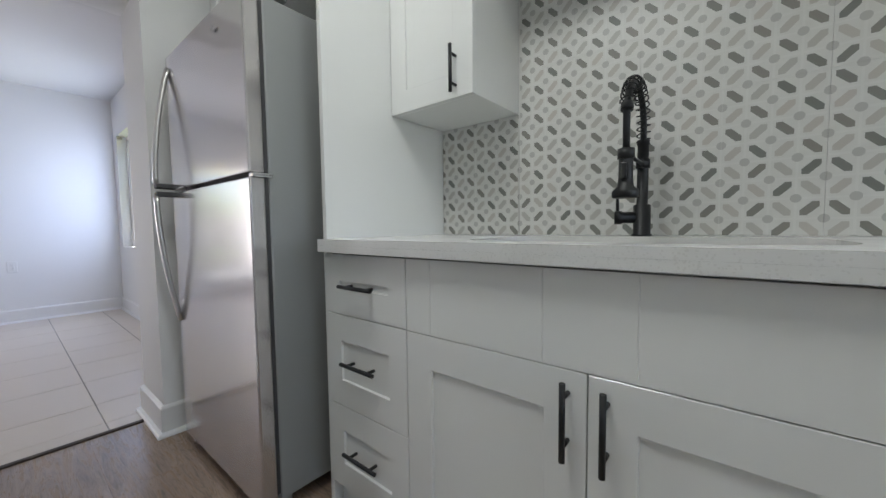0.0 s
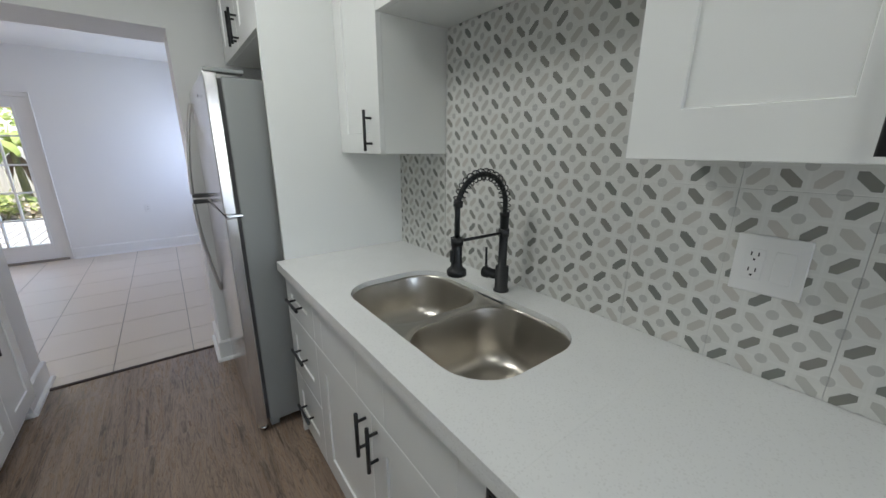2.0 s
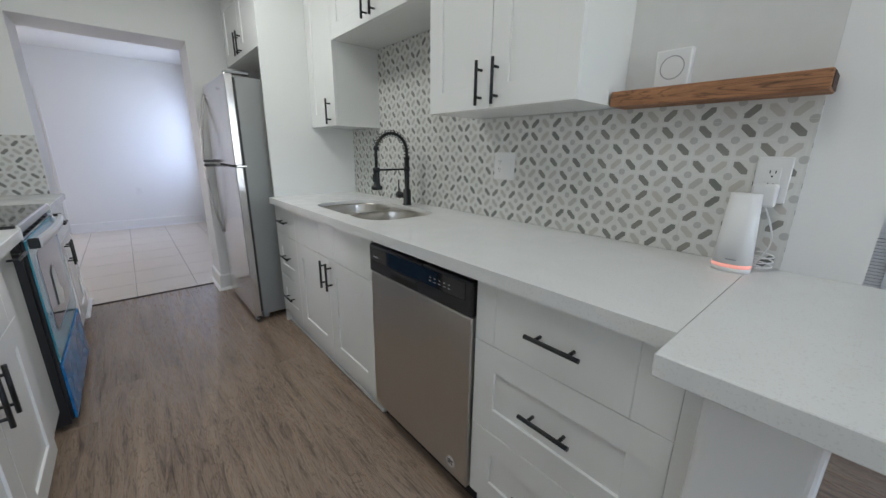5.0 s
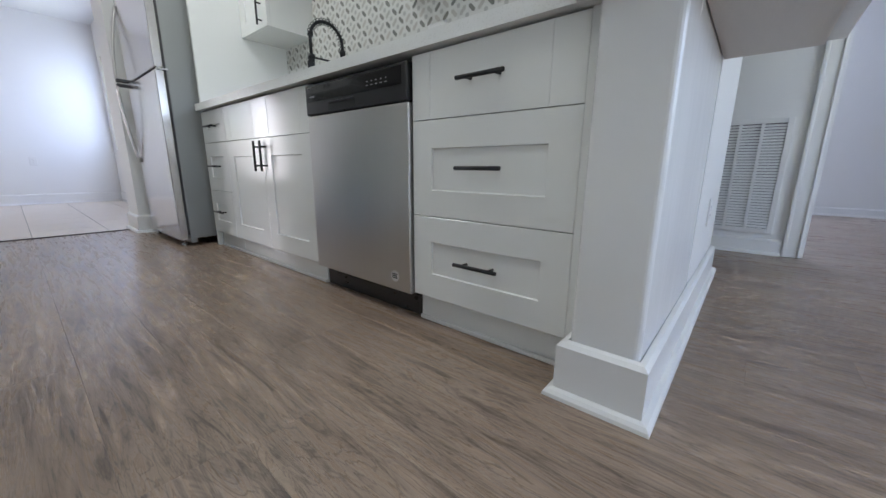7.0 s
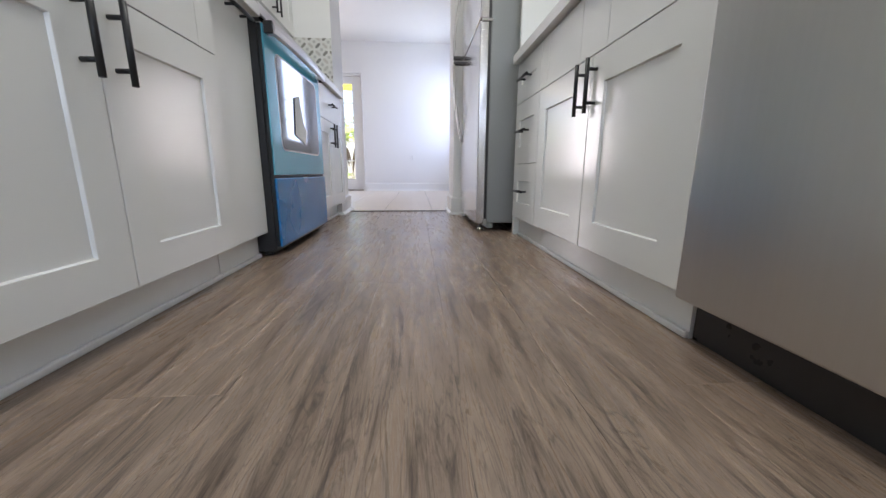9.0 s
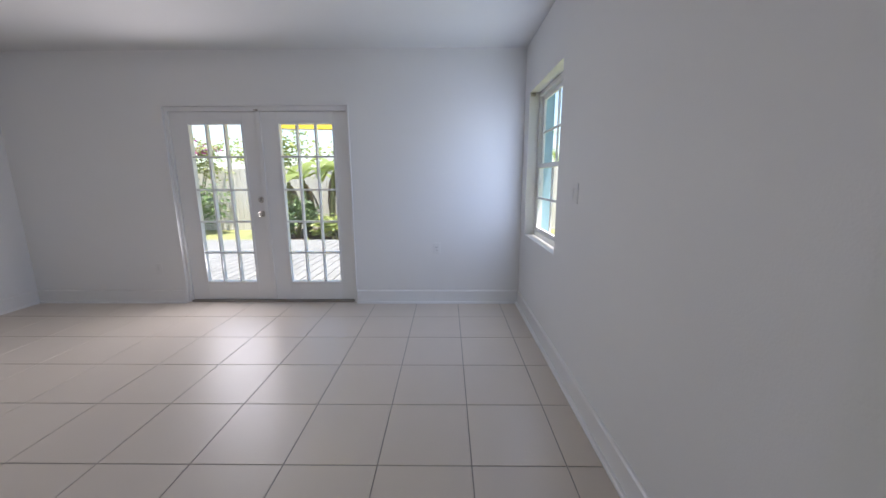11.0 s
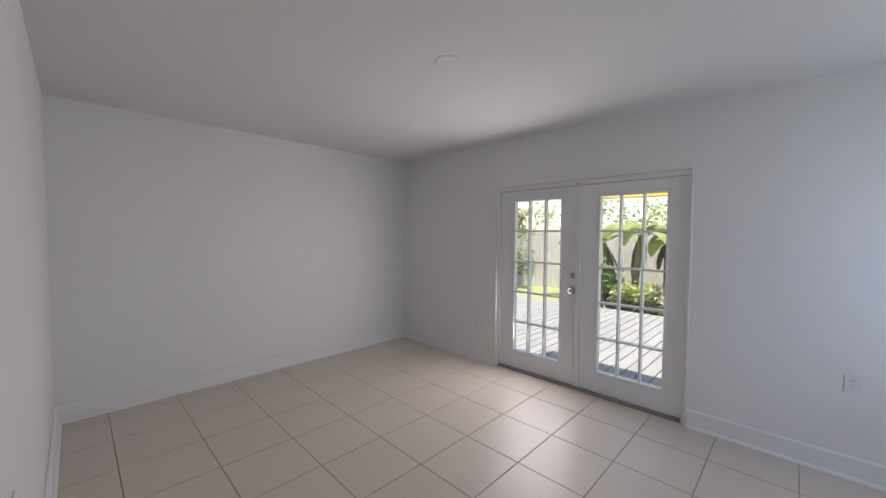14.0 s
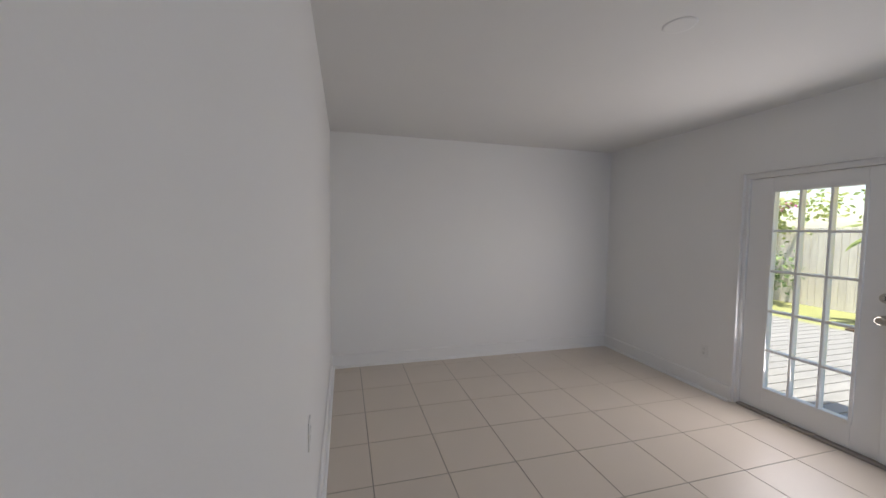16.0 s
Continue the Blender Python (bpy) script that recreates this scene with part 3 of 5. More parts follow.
wall_cab(-0.375, 0.0, 1.374, 2.30, 0.315, [(-0.375, 0.0)], [-0.308], "narrow white shaker wall cabinet beside the refrigerator panel")
wall_cab(-1.303, -0.377, 1.848, 2.30, 0.315, [(-1.303, -0.841), (-0.839, -0.377)], [-0.875, -0.795], "short white shaker wall cabinet above the sink")
wall_cab(-1.99, -1.305, 1.378, 2.30, 0.315, [(-1.99, -1.649), (-1.647, -1.305)], [-1.682, -1.605], "white shaker wall cabinet with two doors and black pulls")
oc = wall_cab(0.024, 0.93, 1.85, 2.30, 0.60, [(0.024, 0.476), (0.478, 0.93)], [0.445, 0.51], "white shaker cabinet above the refrigerator with a tall side panel")
part("side_panel", box(B(), -0.612, -0.002, 0.002, 0.022, 0.0, H - 0.002, 0.001, 1), CAB, oc, "tall white panel down to the floor")
solid("soffit", box(B(), -0.33, -0.002, -1.99, 0.0, 2.302, H - 0.001), WALL, "white boxed soffit above the wall cabinets")


# ---- sink and faucet ----
sk = thing("kitchen_sink", (-0.35, -0.845, 0.70), "undermount stainless steel double-bowl sink", "sink")


def bowl(x0, x1, y0, y1, r, depth):
    """A bowl with steep walls, a rounded foot and a floor."""
    bm = B()
    rings = []
    for inset, z in ((-0.016, 0.8945), (0.0, 0.8945), (0.003, 0.885), (0.012, CT - depth + 0.05), (0.020, CT - depth + 0.02), (0.042, CT - depth + 0.003), (0.075, CT - depth)):
        rings.append([bm.verts.new((x, y, z)) for x, y in rounded(x0 + inset, x1 - inset, y0 + inset, y1 - inset, max(0.02, r - inset * 0.6), 8)])
    n = len(rings[0])
    for r0, r1 in zip(rings, rings[1:]):
        for q in range(n):
            bm.faces.new((r0[q], r0[(q + 1) % n], r1[(q + 1) % n], r1[q])).smooth = True
    bm.faces.new(rings[-1]).smooth = True
    return bm


part("bowl", bowl(SX0 - 0.002, SX1 - 0.006, -0.812, SY1 + 0.004, 0.125, 0.19), SINK, sk)
part("bowl", bowl(SX0 - 0.004, SX1 + 0.002, SY0 - 0.004, -0.842, 0.125, 0.22), SINK, sk)
part("divider", box(B(), SX0 + 0.004, SX1 - 0.012, -0.8445, -0.8095, 0.80, 0.882, 0.008, 3), SINK, sk)
bm = B()
saddle = []
for q in range(29):
    x = SX0 + 0.001 + (SX1 - SX0 - 0.009) * q / 28
    d = min(x - SX0 + 0.002, SX1 - 0.006 - x, 0.125)
    o = 0.125 - math.sqrt(max(0.0, 0.125 ** 2 - (0.125 - max(d, 0.0)) ** 2))
    saddle.append([bm.verts.new((x, y, z)) for y, z in ((-0.846 - o, 0.8939), (-0.808 + o, 0.8939), (-0.808 + o, 0.8915), (-0.846 - o, 0.8915))])
for r0, r1 in zip(saddle, saddle[1:]):
    for q in range(4):
        bm.faces.new((r0[q], r0[(q + 1) % 4], r1[(q + 1) % 4], r1[q]))
bmesh.ops.recalc_face_normals(bm, faces=bm.faces)
part("saddle", bm, SINK, sk)
for cy, dz in ((-0.645, 0.19), (-1.03, 0.22)):
    bm = disc(B(), (-0.35, cy, CT - dz + 0.0005), (0, 0, 1), 0.056, 0.050, 0.003, 28)
    disc(bm, (-0.35, cy, CT - dz + 0.0036), (0, 0, 1), 0.032, 0.030, 0.003, 20)
    part("drain", bm, CHROME, sk)

FX, FY, HX = -0.098, -0.820, -0.302
fc = thing("kitchen_faucet", (FX, FY, CT), "matte black spring-neck pull-down kitchen faucet", "faucet")


def turned(x, y, rows, sides=24):
    """An upright lathed piece: rows of height above the counter and radius."""
    return tube(B(), [(x, y, CT + z) for z, _ in rows], [q for _, q in rows], sides)


part("column", turned(FX, FY, ((0, 0.027), (0.006, 0.027), (0.008, 0.0230), (0.090, 0.0230), (0.093, 0.0148), (0.262, 0.0148), (0.263, 0.0165), (0.277, 0.0165))), BLACK, fc)
arc = [(FX, FY, CT + 0.27), (FX, FY, CT + 0.30)]
for q in range(1, 32):
    t = math.pi * q / 32
    arc.append(((FX + HX) / 2 + 0.102 * math.cos(t), FY, CT + 0.303 + 0.102 * math.sin(t)))
hose = arc + [(HX, FY, CT + 0.30), (HX, FY, CT + 0.215)]
part("hose", tube(B(), hose, 0.0085, 12), BLACK, fc)
dense = [Vector(a).lerp(Vector(b), q / 6) for a, b in zip(arc, arc[1:-2]) for q in range(6)]
lengths = [0.0]
for a, b in zip(dense, dense[1:]):
    lengths.append(lengths[-1] + (b - a).length)
coil, N, k = [], 17 * 12, 0
for q in range(N + 1):
    want = lengths[-1] * q / N
    while k < len(dense) - 2 and lengths[k + 1] < want:
        k += 1
    p = dense[k].lerp(dense[k + 1], (want - lengths[k]) / max(1e-6, lengths[k + 1] - lengths[k]))
    d = (dense[min(k + 2, len(dense) - 1)] - dense[max(0, k - 2)]).normalized()
    s_ = Vector((0, 1, 0))
    w_ = d.cross(s_).normalized()
    a_ = 2 * math.pi * q / 12
    coil.append(p + (s_ * math.cos(a_) + w_ * math.sin(a_)) * 0.0172)
part("spring", tube(B(), coil, 0.0020, 6), BLACK, fc)
ends = [Vector(arc[-3]), Vector(arc[-1])]
part("spring_collar", tube(B(), [ends[0], ends[1]], 0.0145, 16), BLACK, fc)
head = part("spray_head", turned(HX, FY, ((0.222, 0.0135), (0.216, 0.0165), (0.150, 0.0165), (0.128, 0.019), (0.120, 0.029), (0.116, 0.031), (0.103, 0.031), (0.100, 0.028))), BLACK, fc)
part("spray_trigger", box(B(), HX - 0.024, HX - 0.015, FY - 0.006, FY + 0.006, CT + 0.145, CT + 0.185, 0.003, 2), BLACK, head)
bm = tube(B(), [(FX, FY, CT + 0.208), (HX + 0.018, FY, CT + 0.208)], 0.0052, 10)
tube(bm, [(FX, FY, CT + 0.196), (FX, FY, CT + 0.222)], 0.0185, 20)
tube(bm, [(HX, FY, CT + 0.196), (HX, FY, CT + 0.220)], 0.0195, 20)
part("dock_arm", bm, BLACK, fc)
part("valve", tube(B(), [(FX - 0.004, FY + 0.012, CT + 0.055), (FX - 0.014, FY + 0.050, CT + 0.055), (FX - 0.0145, FY + 0.051, CT + 0.055), (FX - 0.019, FY + 0.070, CT + 0.055)], [0.017, 0.017, 0.020, 0.020], 20), BLACK, fc)
part("lever", tube(B(), [(FX - 0.016, FY + 0.062, CT + 0.070), (FX - 0.016, FY + 0.064, CT + 0.146)], [0.0048, 0.0040], 10), BLACK, fc)

# ---- dishwasher ----
dwt = thing("dishwasher", (-0.31, -1.606, 0), "stainless steel dishwasher with a black control panel", "dishwasher")
DY0, DY1 = -1.909, -1.303
part("tub", box(B(), F + 0.03, -0.01, DY0 + 0.004, DY1 - 0.004, 0.105, 0.866), DARKPLASTIC, dwt)
bm = box(B(), F - 0.012, F + 0.028, DY0 + 0.004, DY1 - 0.004, 0.096, 0.738, 0.006, 3)
dd = part("door", bm, STEELV, dwt)
bm = box(B(), F - 0.016, F + 0.028, DY0 + 0.004, DY1 - 0.004, 0.740, 0.856, 0.006, 3)
cp = part("control_panel", bm, DARKPLASTIC, dwt, "glossy black control panel with a painted-dark grip recess")
part("display_strip", box(B(), F - 0.0175, F - 0.0155, DY0 + 0.030, DY1 - 0.016, 0.790, 0.846), DARKGLASS, cp)
# Thin black plate imitates the shade inside the grip recess; nothing is hollowed out.
shade_plate = part("grip_shade_plate", box(B(), F - 0.0172, F - 0.0155, -1.638, -1.470, 0.748, 0.780, 0.0008, 1), ENAMEL, cp, "raised dark plate standing for the shaded grip recess")
part("grip_lip", box(B(), F - 0.024, F - 0.0165, -1.634, -1.474, 0.773, 0.781, 0.003, 2), DARKPLASTIC, shade_plate)
for q in range(5):
    y = DY0 + 0.095 + q * 0.024
    part("button_print", box(B(), F - 0.0184, F - 0.0176, y, y + 0.012, 0.806, 0.8085), PRINT, cp)
    part("button_print", box(B(), F - 0.0184, F - 0.0176, y + 0.002, y + 0.009, 0.818, 0.821), PRINT, cp)
for q in range(5):
    y = DY1 - 0.035 - q * 0.016
    part("status_mark", box(B(), F - 0.0184, F - 0.0176, y - 0.010, y, 0.836, 0.841), ENAMEL, cp)
part("maker_mark", box(B(), F - 0.0184, F - 0.0176, DY1 - 0.075, DY1 - 0.04, 0.806, 0.811), PRINT, cp)
bm = disc(B(), (F - 0.0125, -1.826, 0.150), W, 0.021, 0.021, 0.001, 28)
bd = part("badge", bm, PLASTIC, dd, "round white sticker with dark bars")
bm = B()
for q in range(3):
    box(bm, F - 0.0142, F - 0.0136, -1.826 - 0.013 + 0.003 * (q == 1), -1.826 + 0.013, 0.142 + q * 0.007, 0.146 + q * 0.007)
part("badge_bar", bm, DARKPLASTIC, bd)
part("toe_plate", box(B(), -0.578, -0.555, DY0 + 0.004, DY1 - 0.004, 0.004, 0.094), DARKPLASTIC, dwt)
for y in (DY0 + 0.03, DY1 - 0.03):
    part("foot", disc(B(), (F + 0.075, y, 0.0), (0, 0, 1), 0.018, 0.012, 0.104, 14), DARKPLASTIC, dwt)

# ---- refrigerator ----
rf = thing("refrigerator", (-0.42, 0.49, 0), "stainless steel top-freezer refrigerator with curved handles", "refrigerator")
RY0, RY1 = 0.100, 0.862
part("cabinet", box(B(), -0.744, -0.05, RY0 + 0.006, RY1 - 0.006, 0.05, 1.664, 0.006, 3), FRIDGESIDE, rf, "smooth grey steel side")
part("gasket", box(B(), -0.758, -0.744, RY0 + 0.009, RY1 - 0.009, 0.075, 1.655), GASKET, rf)


def fridge_door(z0, z1):
    """A flat steel door with softened edges."""
    return box(B(), -0.805, -0.758, RY0, RY1, z0, z1, 0.005, 2)


up = part("freezer_door", fridge_door(1.122, 1.676), FRIDGESTEEL, rf)
lo_ = part("fresh_food_door", fridge_door(0.046, 1.108), FRIDGESTEEL, rf)


def bow_handle(zs, parent):
    pts, n = [], 18
    for q in range(n + 1):
        t = q / n
        pts.append((-0.808 - 0.062 * math.sin(0.5 * math.pi * (1 - t)) ** 0.9, RY1 - 0.035, zs[0] + (zs[1] - zs[0]) * t))
    bm = tube(B(), pts, 0.010, 12)
    for v in bm.verts:
        v.co.y = RY1 - 0.035 + (v.co.y - RY1 + 0.035) * 1.7
    return part("handle", bm, STEEL, parent, "bowed brushed steel handle")


bow_handle((1.140, 1.620), up)
bow_handle((1.092, 0.560), lo_)
for z in (1.132, 1.099):
    part("handle_mount", box(B(), -0.872, -0.800, RY1 - 0.055, RY1 - 0.012, z - 0.010, z + 0.010, 0.004, 2), GASKET, rf)
part("hinge", box(B(), -0.795, -0.735, RY0 - 0.004, RY0 + 0.030, 1.1085, 1.1215, 0.003, 2), CHROME, rf, "chrome middle hinge")
part("hinge_cover", box(B(), -0.800, -0.66, RY0 + 0.004, RY0 + 0.055, 1.677, 1.692, 0.004, 2), FRIDGESIDE, rf)
bm = box(B(), -0.74, -0.70, RY0 + 0.02, RY1 - 0.02, 0.018, 0.068, 0.004, 2)
part("kick_grille", bm, FRIDGESIDE, rf)
for y in (RY0 + 0.05, RY1 - 0.05):
    bm = disc(B(), (-0.772, y, 0.0), (0, 0, 1), 0.020, 0.016, 0.02, 16)
    tube(bm, [(-0.772, y, 0.018), (-0.772, y, 0.047)], 0.006, 8)
    part("foot", bm, CHROME, rf)
for y in (RY0 + 0.05, RY1 - 0.05):
    part("rear_foot", disc(B(), (-0.12, y, 0.0), (0, 0, 1), 0.02, 0.02, 0.052, 12), GASKET, rf)
part("maker_mark", box(B(), -0.8125, -0.8105, 0.30, 0.325, 1.60, 1.612), PRINT, up)

# ---- range side ----
LF = -1.715      # front face of the range-side base fronts
LB = -2.35


def left_base(y0, y1, doors, pulls, drawer, label):
    c = thing("base_cabinet", (-2.03, (y0 + y1) / 2, 0), label, "cabinet", "base cabinets beside the range")
    carcass(c, LB + 0.003, LF - 0.022, y0 + 0.001, y1 - 0.001, 0.1, 0.872)
    toe(c, LF - 0.09, LF - 0.065, y0 + 0.001, y1 - 0.001)
    top = 0.868
    rail = 0.08 if y1 - y0 > 0.3 else 0.06
    if drawer:
        d = part("drawer_front", flat_front(B(), "y", LF, y0, y1, 0.665, 0.868, 1, (y0 + rail, y1 - rail)), CAB, c)
        pull(d, E, (LF, (y0 + y1) / 2, 0.765), min(0.15, (y1 - y0) * 0.6), False)
        top = 0.663
    for (a0, a1), hy in zip(doors, pulls):
        d = part("door", shaker(B(), "y", LF, a0, a1, 0.104, top, 1, rail), CAB, c)
        pull(d, E, (LF, hy, top - 0.09), 0.15, True)
    return c


left_base(-1.625, -0.79, [(-1.625, -1.208), (-1.206, -0.79)], [-1.245, -1.169], True, "white shaker base cabinet with two doors below a drawer")
left_base(-2.60, -1.627, [(-2.60, -2.114), (-2.112, -1.627)], [-2.15, -2.07], True, "white shaker base cabinet at the end of the run")
left_base(-0.788, -0.494, [(-0.788, -0.494)], [], False, "narrow white pull-out base cabinet beside the range")
nb = [o for o in scene.objects if o.name.startswith("base_cabinet") and o.parent is None][-1]
pull(nb, E, (LF, -0.65, 0.835), 0.15, False)
left_base(0.280, 0.995, [(0.280, 0.636), (0.638, 0.995)], [0.600, 0.672], True, "white shaker base cabinet between range and opening")

lc = thing("countertop", (-2.03, -1.5, 0.875), "white quartz countertop beside the range", "countertop")
part("slab", box(B(), LB + 0.002, -1.692, -2.62, -0.492, 0.875, CT, 0.002, 1), QUARTZ, lc)
lc2 = thing("countertop", (-2.03, 0.63, 0.875), "short white quartz countertop between range and opening", "countertop")
part("slab", box(B(), LB + 0.002, -1.692, 0.278, 0.998, 0.875, CT, 0.002, 1), QUARTZ, lc2)

rg = thing("range", (-2.0, -0.126, 0), "new electric range still wrapped in blue protective film", "range")
GY0, GY1 = -0.488, 0.274
part("body", box(B(), LB + 0.02, -1.712, GY0, GY1, 0.02, 0.864, 0.002, 1), ENAMEL, rg)
ck = part("cooktop", box(B(), LB + 0.02, -1.7080, GY0 - 0.002, GY1 + 0.002, 0.902, 0.926, 0.004, 2), DARKGLASS, rg, "black glass cooktop")
for cx, cy, r in ((-1.88, -0.31, 0.10), (-1.87, 0.07, 0.08), (-2.15, -0.31, 0.08), (-2.15, 0.07, 0.10)):
    bm = B()
    k = 40
    ri = [[bm.verts.new((cx + rr * math.cos(2 * math.pi * q / k), cy + rr * math.sin(2 * math.pi * q / k), 0.9268)) for q in range(k)] for rr in (r, r - 0.003)]
    for q in range(k):
        bm.faces.new((ri[0][q], ri[0][(q + 1) % k], ri[1][(q + 1) % k], ri[1][q]))
    part("burner_ring", bm, PRINT, ck)
part("front_trim", box(B(), -1.7070, -1.6960, GY0 - 0.002, GY1 + 0.002, 0.893, 0.927, 0.003, 2), STEEL, ck, "satin steel trim along the cooktop edge")
bm = B()
vs = [bm.verts.new(p) for p in ((-1.7630, GY0 + 0.004, 0.866), (-1.7630, GY1 - 0.004, 0.866), (-1.7180, GY1 - 0.004, 0.870), (-1.7180, GY0 + 0.004, 0.870), (-1.7630, GY0 + 0.004, 0.900), (-1.7630, GY1 - 0.004, 0.900), (-1.7280, GY1 - 0.004, 0.900), (-1.7280, GY0 + 0.004, 0.900))]
for q in ((3, 2, 1, 0), (4, 5, 6, 7), (0, 1, 5, 4), (1, 2, 6, 5), (2, 3, 7, 6), (3, 0, 4, 7)):
    bm.faces.new([vs[i] for i in q])
part("control_strip", bm, ENAMEL, rg, "black recess under the cooktop")
part("door_liner", box(B(), -1.711, -1.6985, GY0 + 0.004, GY1 - 0.004, 0.040, 0.862, 0.002, 1), ENAMEL, rg)
od = part("oven_door", box(B(), -1.698, -1.6920, GY0 + 0.004, GY1 - 0.004, 0.325, 0.862, 0.002, 2), TEALFILM, rg, "oven door under pale blue film")
vent = part("door_vent", box(B(), -1.7280, -1.7000, GY0 + 0.012, GY1 - 0.012, 0.8625, 0.868, 0.001, 1), STEEL, od, "steel vent strip on top of the door")
for q in range(6):
    y = GY0 + 0.055 + q * 0.112
    part("vent_slot", box(B(), -1.7230, -1.7050, y, y + 0.088, 0.8681, 0.8688), ENAMEL, vent)


def rounded_plate(x0, x1, y0, y1, z0, z1, r, k=6):
    """An upright plate facing along x, its four corners rounded."""
    bm = B()
    out = []
    for cy, cz, a in ((y1 - r, z1 - r, 0), (y0 + r, z1 - r, 90), (y0 + r, z0 + r, 180), (y1 - r, z0 + r, 270)):
        out += [(cy + r * math.cos(radians(a + 90 * q / k)), cz + r * math.sin(radians(a + 90 * q / k))) for q in range(k + 1)]
    f0, f1 = [[bm.verts.new((x, y, z)) for y, z in out] for x in (x0, x1)]
    bm.faces.new(f1)
    bm.faces.new(f0[::-1])
    n = len(out)
    for q in range(n):
        bm.faces.new((f0[q], f0[(q + 1) % n], f1[(q + 1) % n], f1[q]))
    return bm


part("window_border", rounded_plate(-1.6925, -1.6908, GY0 + 0.102, GY1 - 0.088, 0.424, 0.796, 0.040), STEEL, od)
part("window", rounded_plate(-1.6908, -1.6895, GY0 + 0.108, GY1 - 0.094, 0.430, 0.790, 0.035), DARKGLASS, od)
bm = B()
n = 14
prof = ((0.000, -0.020), (0.014, -0.017), (0.018, 0.0), (0.014, 0.017), (0.000, 0.020), (-0.006, 0.0))
rows = []
for q in range(n + 1):
    u = q / n
    x = -1.6680 + 0.016 * (1 - (2 * u - 1) ** 2)
    rows.append([bm.verts.new((x + px, GY0 + 0.014 + (GY1 - GY0 - 0.028) * u, 0.848 + pz)) for px, pz in prof])
for r0, r1 in zip(rows, rows[1:]):
    for q in range(6):
        bm.faces.new((r0[q], r0[(q + 1) % 6], r1[(q + 1) % 6], r1[q]))
bm.faces.new(rows[0])
bm.faces.new(rows[-1][::-1])
for y in (GY0 + 0.05, GY1 - 0.05):
    box(bm, -1.6930, -1.6630, y - 0.016, y + 0.016, 0.836, 0.858, 0.003, 1)
bmesh.ops.recalc_face_normals(bm, faces=bm.faces)
part("handle", bm, HANDLESILVER, od, "flat bowed silver oven handle")
for y in (GY0 + 0.009, GY1 - 0.009):
    part("handle_end", box(B(), -1.6880, -1.6560, y - 0.005, y + 0.005, 0.828, 0.870, 0.002, 1), ENAMEL, od, "black handle end cap")
bm = B()
pp = [(-0.155, 0.50), (-0.02, 0.47), (0.02, 0.53), (-0.03, 0.56), (-0.07, 0.68), (-0.135, 0.66)]
v0 = [bm.verts.new((-1.6850, y - 0.06, z)) for y, z in pp]
v1 = [bm.verts.new((-1.6865, y - 0.06, z)) for y, z in pp]
bm.faces.new(v0)
bm.faces.new(v1)
for q in range(6):
    bm.faces.new((v0[q], v0[(q + 1) % 6], v1[(q + 1) % 6], v1[q]))
part("paper_tag", bm, PAPER, od, "curled white paper tag")
part("storage_drawer", box(B(), -1.698, -1.6880, GY0 + 0.004, GY1 - 0.004, 0.040, 0.312, 0.003, 2), BLUEFILM, rg, "storage drawer under deep blue film")
for x, y in ((-1.76, GY0 + 0.05), (-1.76, GY1 - 0.05), (-2.28, GY0 + 0.05), (-2.28, GY1 - 0.05)):
    part("foot", disc(B(), (x, y, 0.0), (0, 0, 1), 0.02, 0.016, 0.021, 12), DARKPLASTIC, rg)


def left_wall_cab(y0, y1, z0, doors, pulls, label):
    c = thing("wall_cabinet", (-2.2, (y0 + y1) / 2, z0), label, "cabinet", "wall cabinets above the range")
    carcass(c, LB + 0.003, -2.041, y0 + 0.0005, y1 - 0.0005, z0, 2.30)
    for (a0, a1), hy in zip(doors, pulls):
        d = part("door", shaker(B(), "y", -2.02, a0, a1, z0, 2.30, 1, 0.078), CAB, c)
        pull(d, E, (-2.02, hy, z0 + 0.085), 0.15, True)
    return c


left_wall_cab(0.262, 0.995, 1.292, [(0.262, 0.628), (0.630, 0.995)], [0.595, 0.665], "white shaker wall cabinet beside the microwave")
left_wall_cab(-0.506, 0.26, 1.725, [(-0.506, -0.124), (-0.122, 0.26)], [-0.16, -0.09], "short white cabinet above the microwave")
left_wall_cab(-1.40, -0.508, 1.292, [(-1.40, -0.956), (-0.954, -0.508)], [-0.99, -0.92], "white shaker wall cabinet south of the range")

mw = thing("microwave", (-2.15, -0.126, 1.332), "stainless over-range microwave with a dark window", "microwave")
part("body", box(B(), LB + 0.003, -1.975, -0.504, 0.258, 1.332, 1.720, 0.004, 2), STEEL, mw)
part("door", box(B(), -1.974, -1.950, -0.50, 0.254, 1.380, 1.715, 0.005, 2), STEEL, mw)
part("window", box(B(), -1.951, -1.9485, -0.44, 0.05, 1.43, 1.67, 0.001, 1), DARKGLASS, mw)
part("vent_strip", box(B(), -1.972, -1.952, -0.50, 0.254, 1.335, 1.377, 0.004, 1), STEEL, mw)
pts = [(-1.950 + 0.055 * math.sin(math.pi * q / 12), 0.095, 1.40 + 0.295 * q / 12) for q in range(13)]
part("handle", tube(B(), pts, 0.012, 12), DARKPLASTIC, mw, "dark bowed handle")

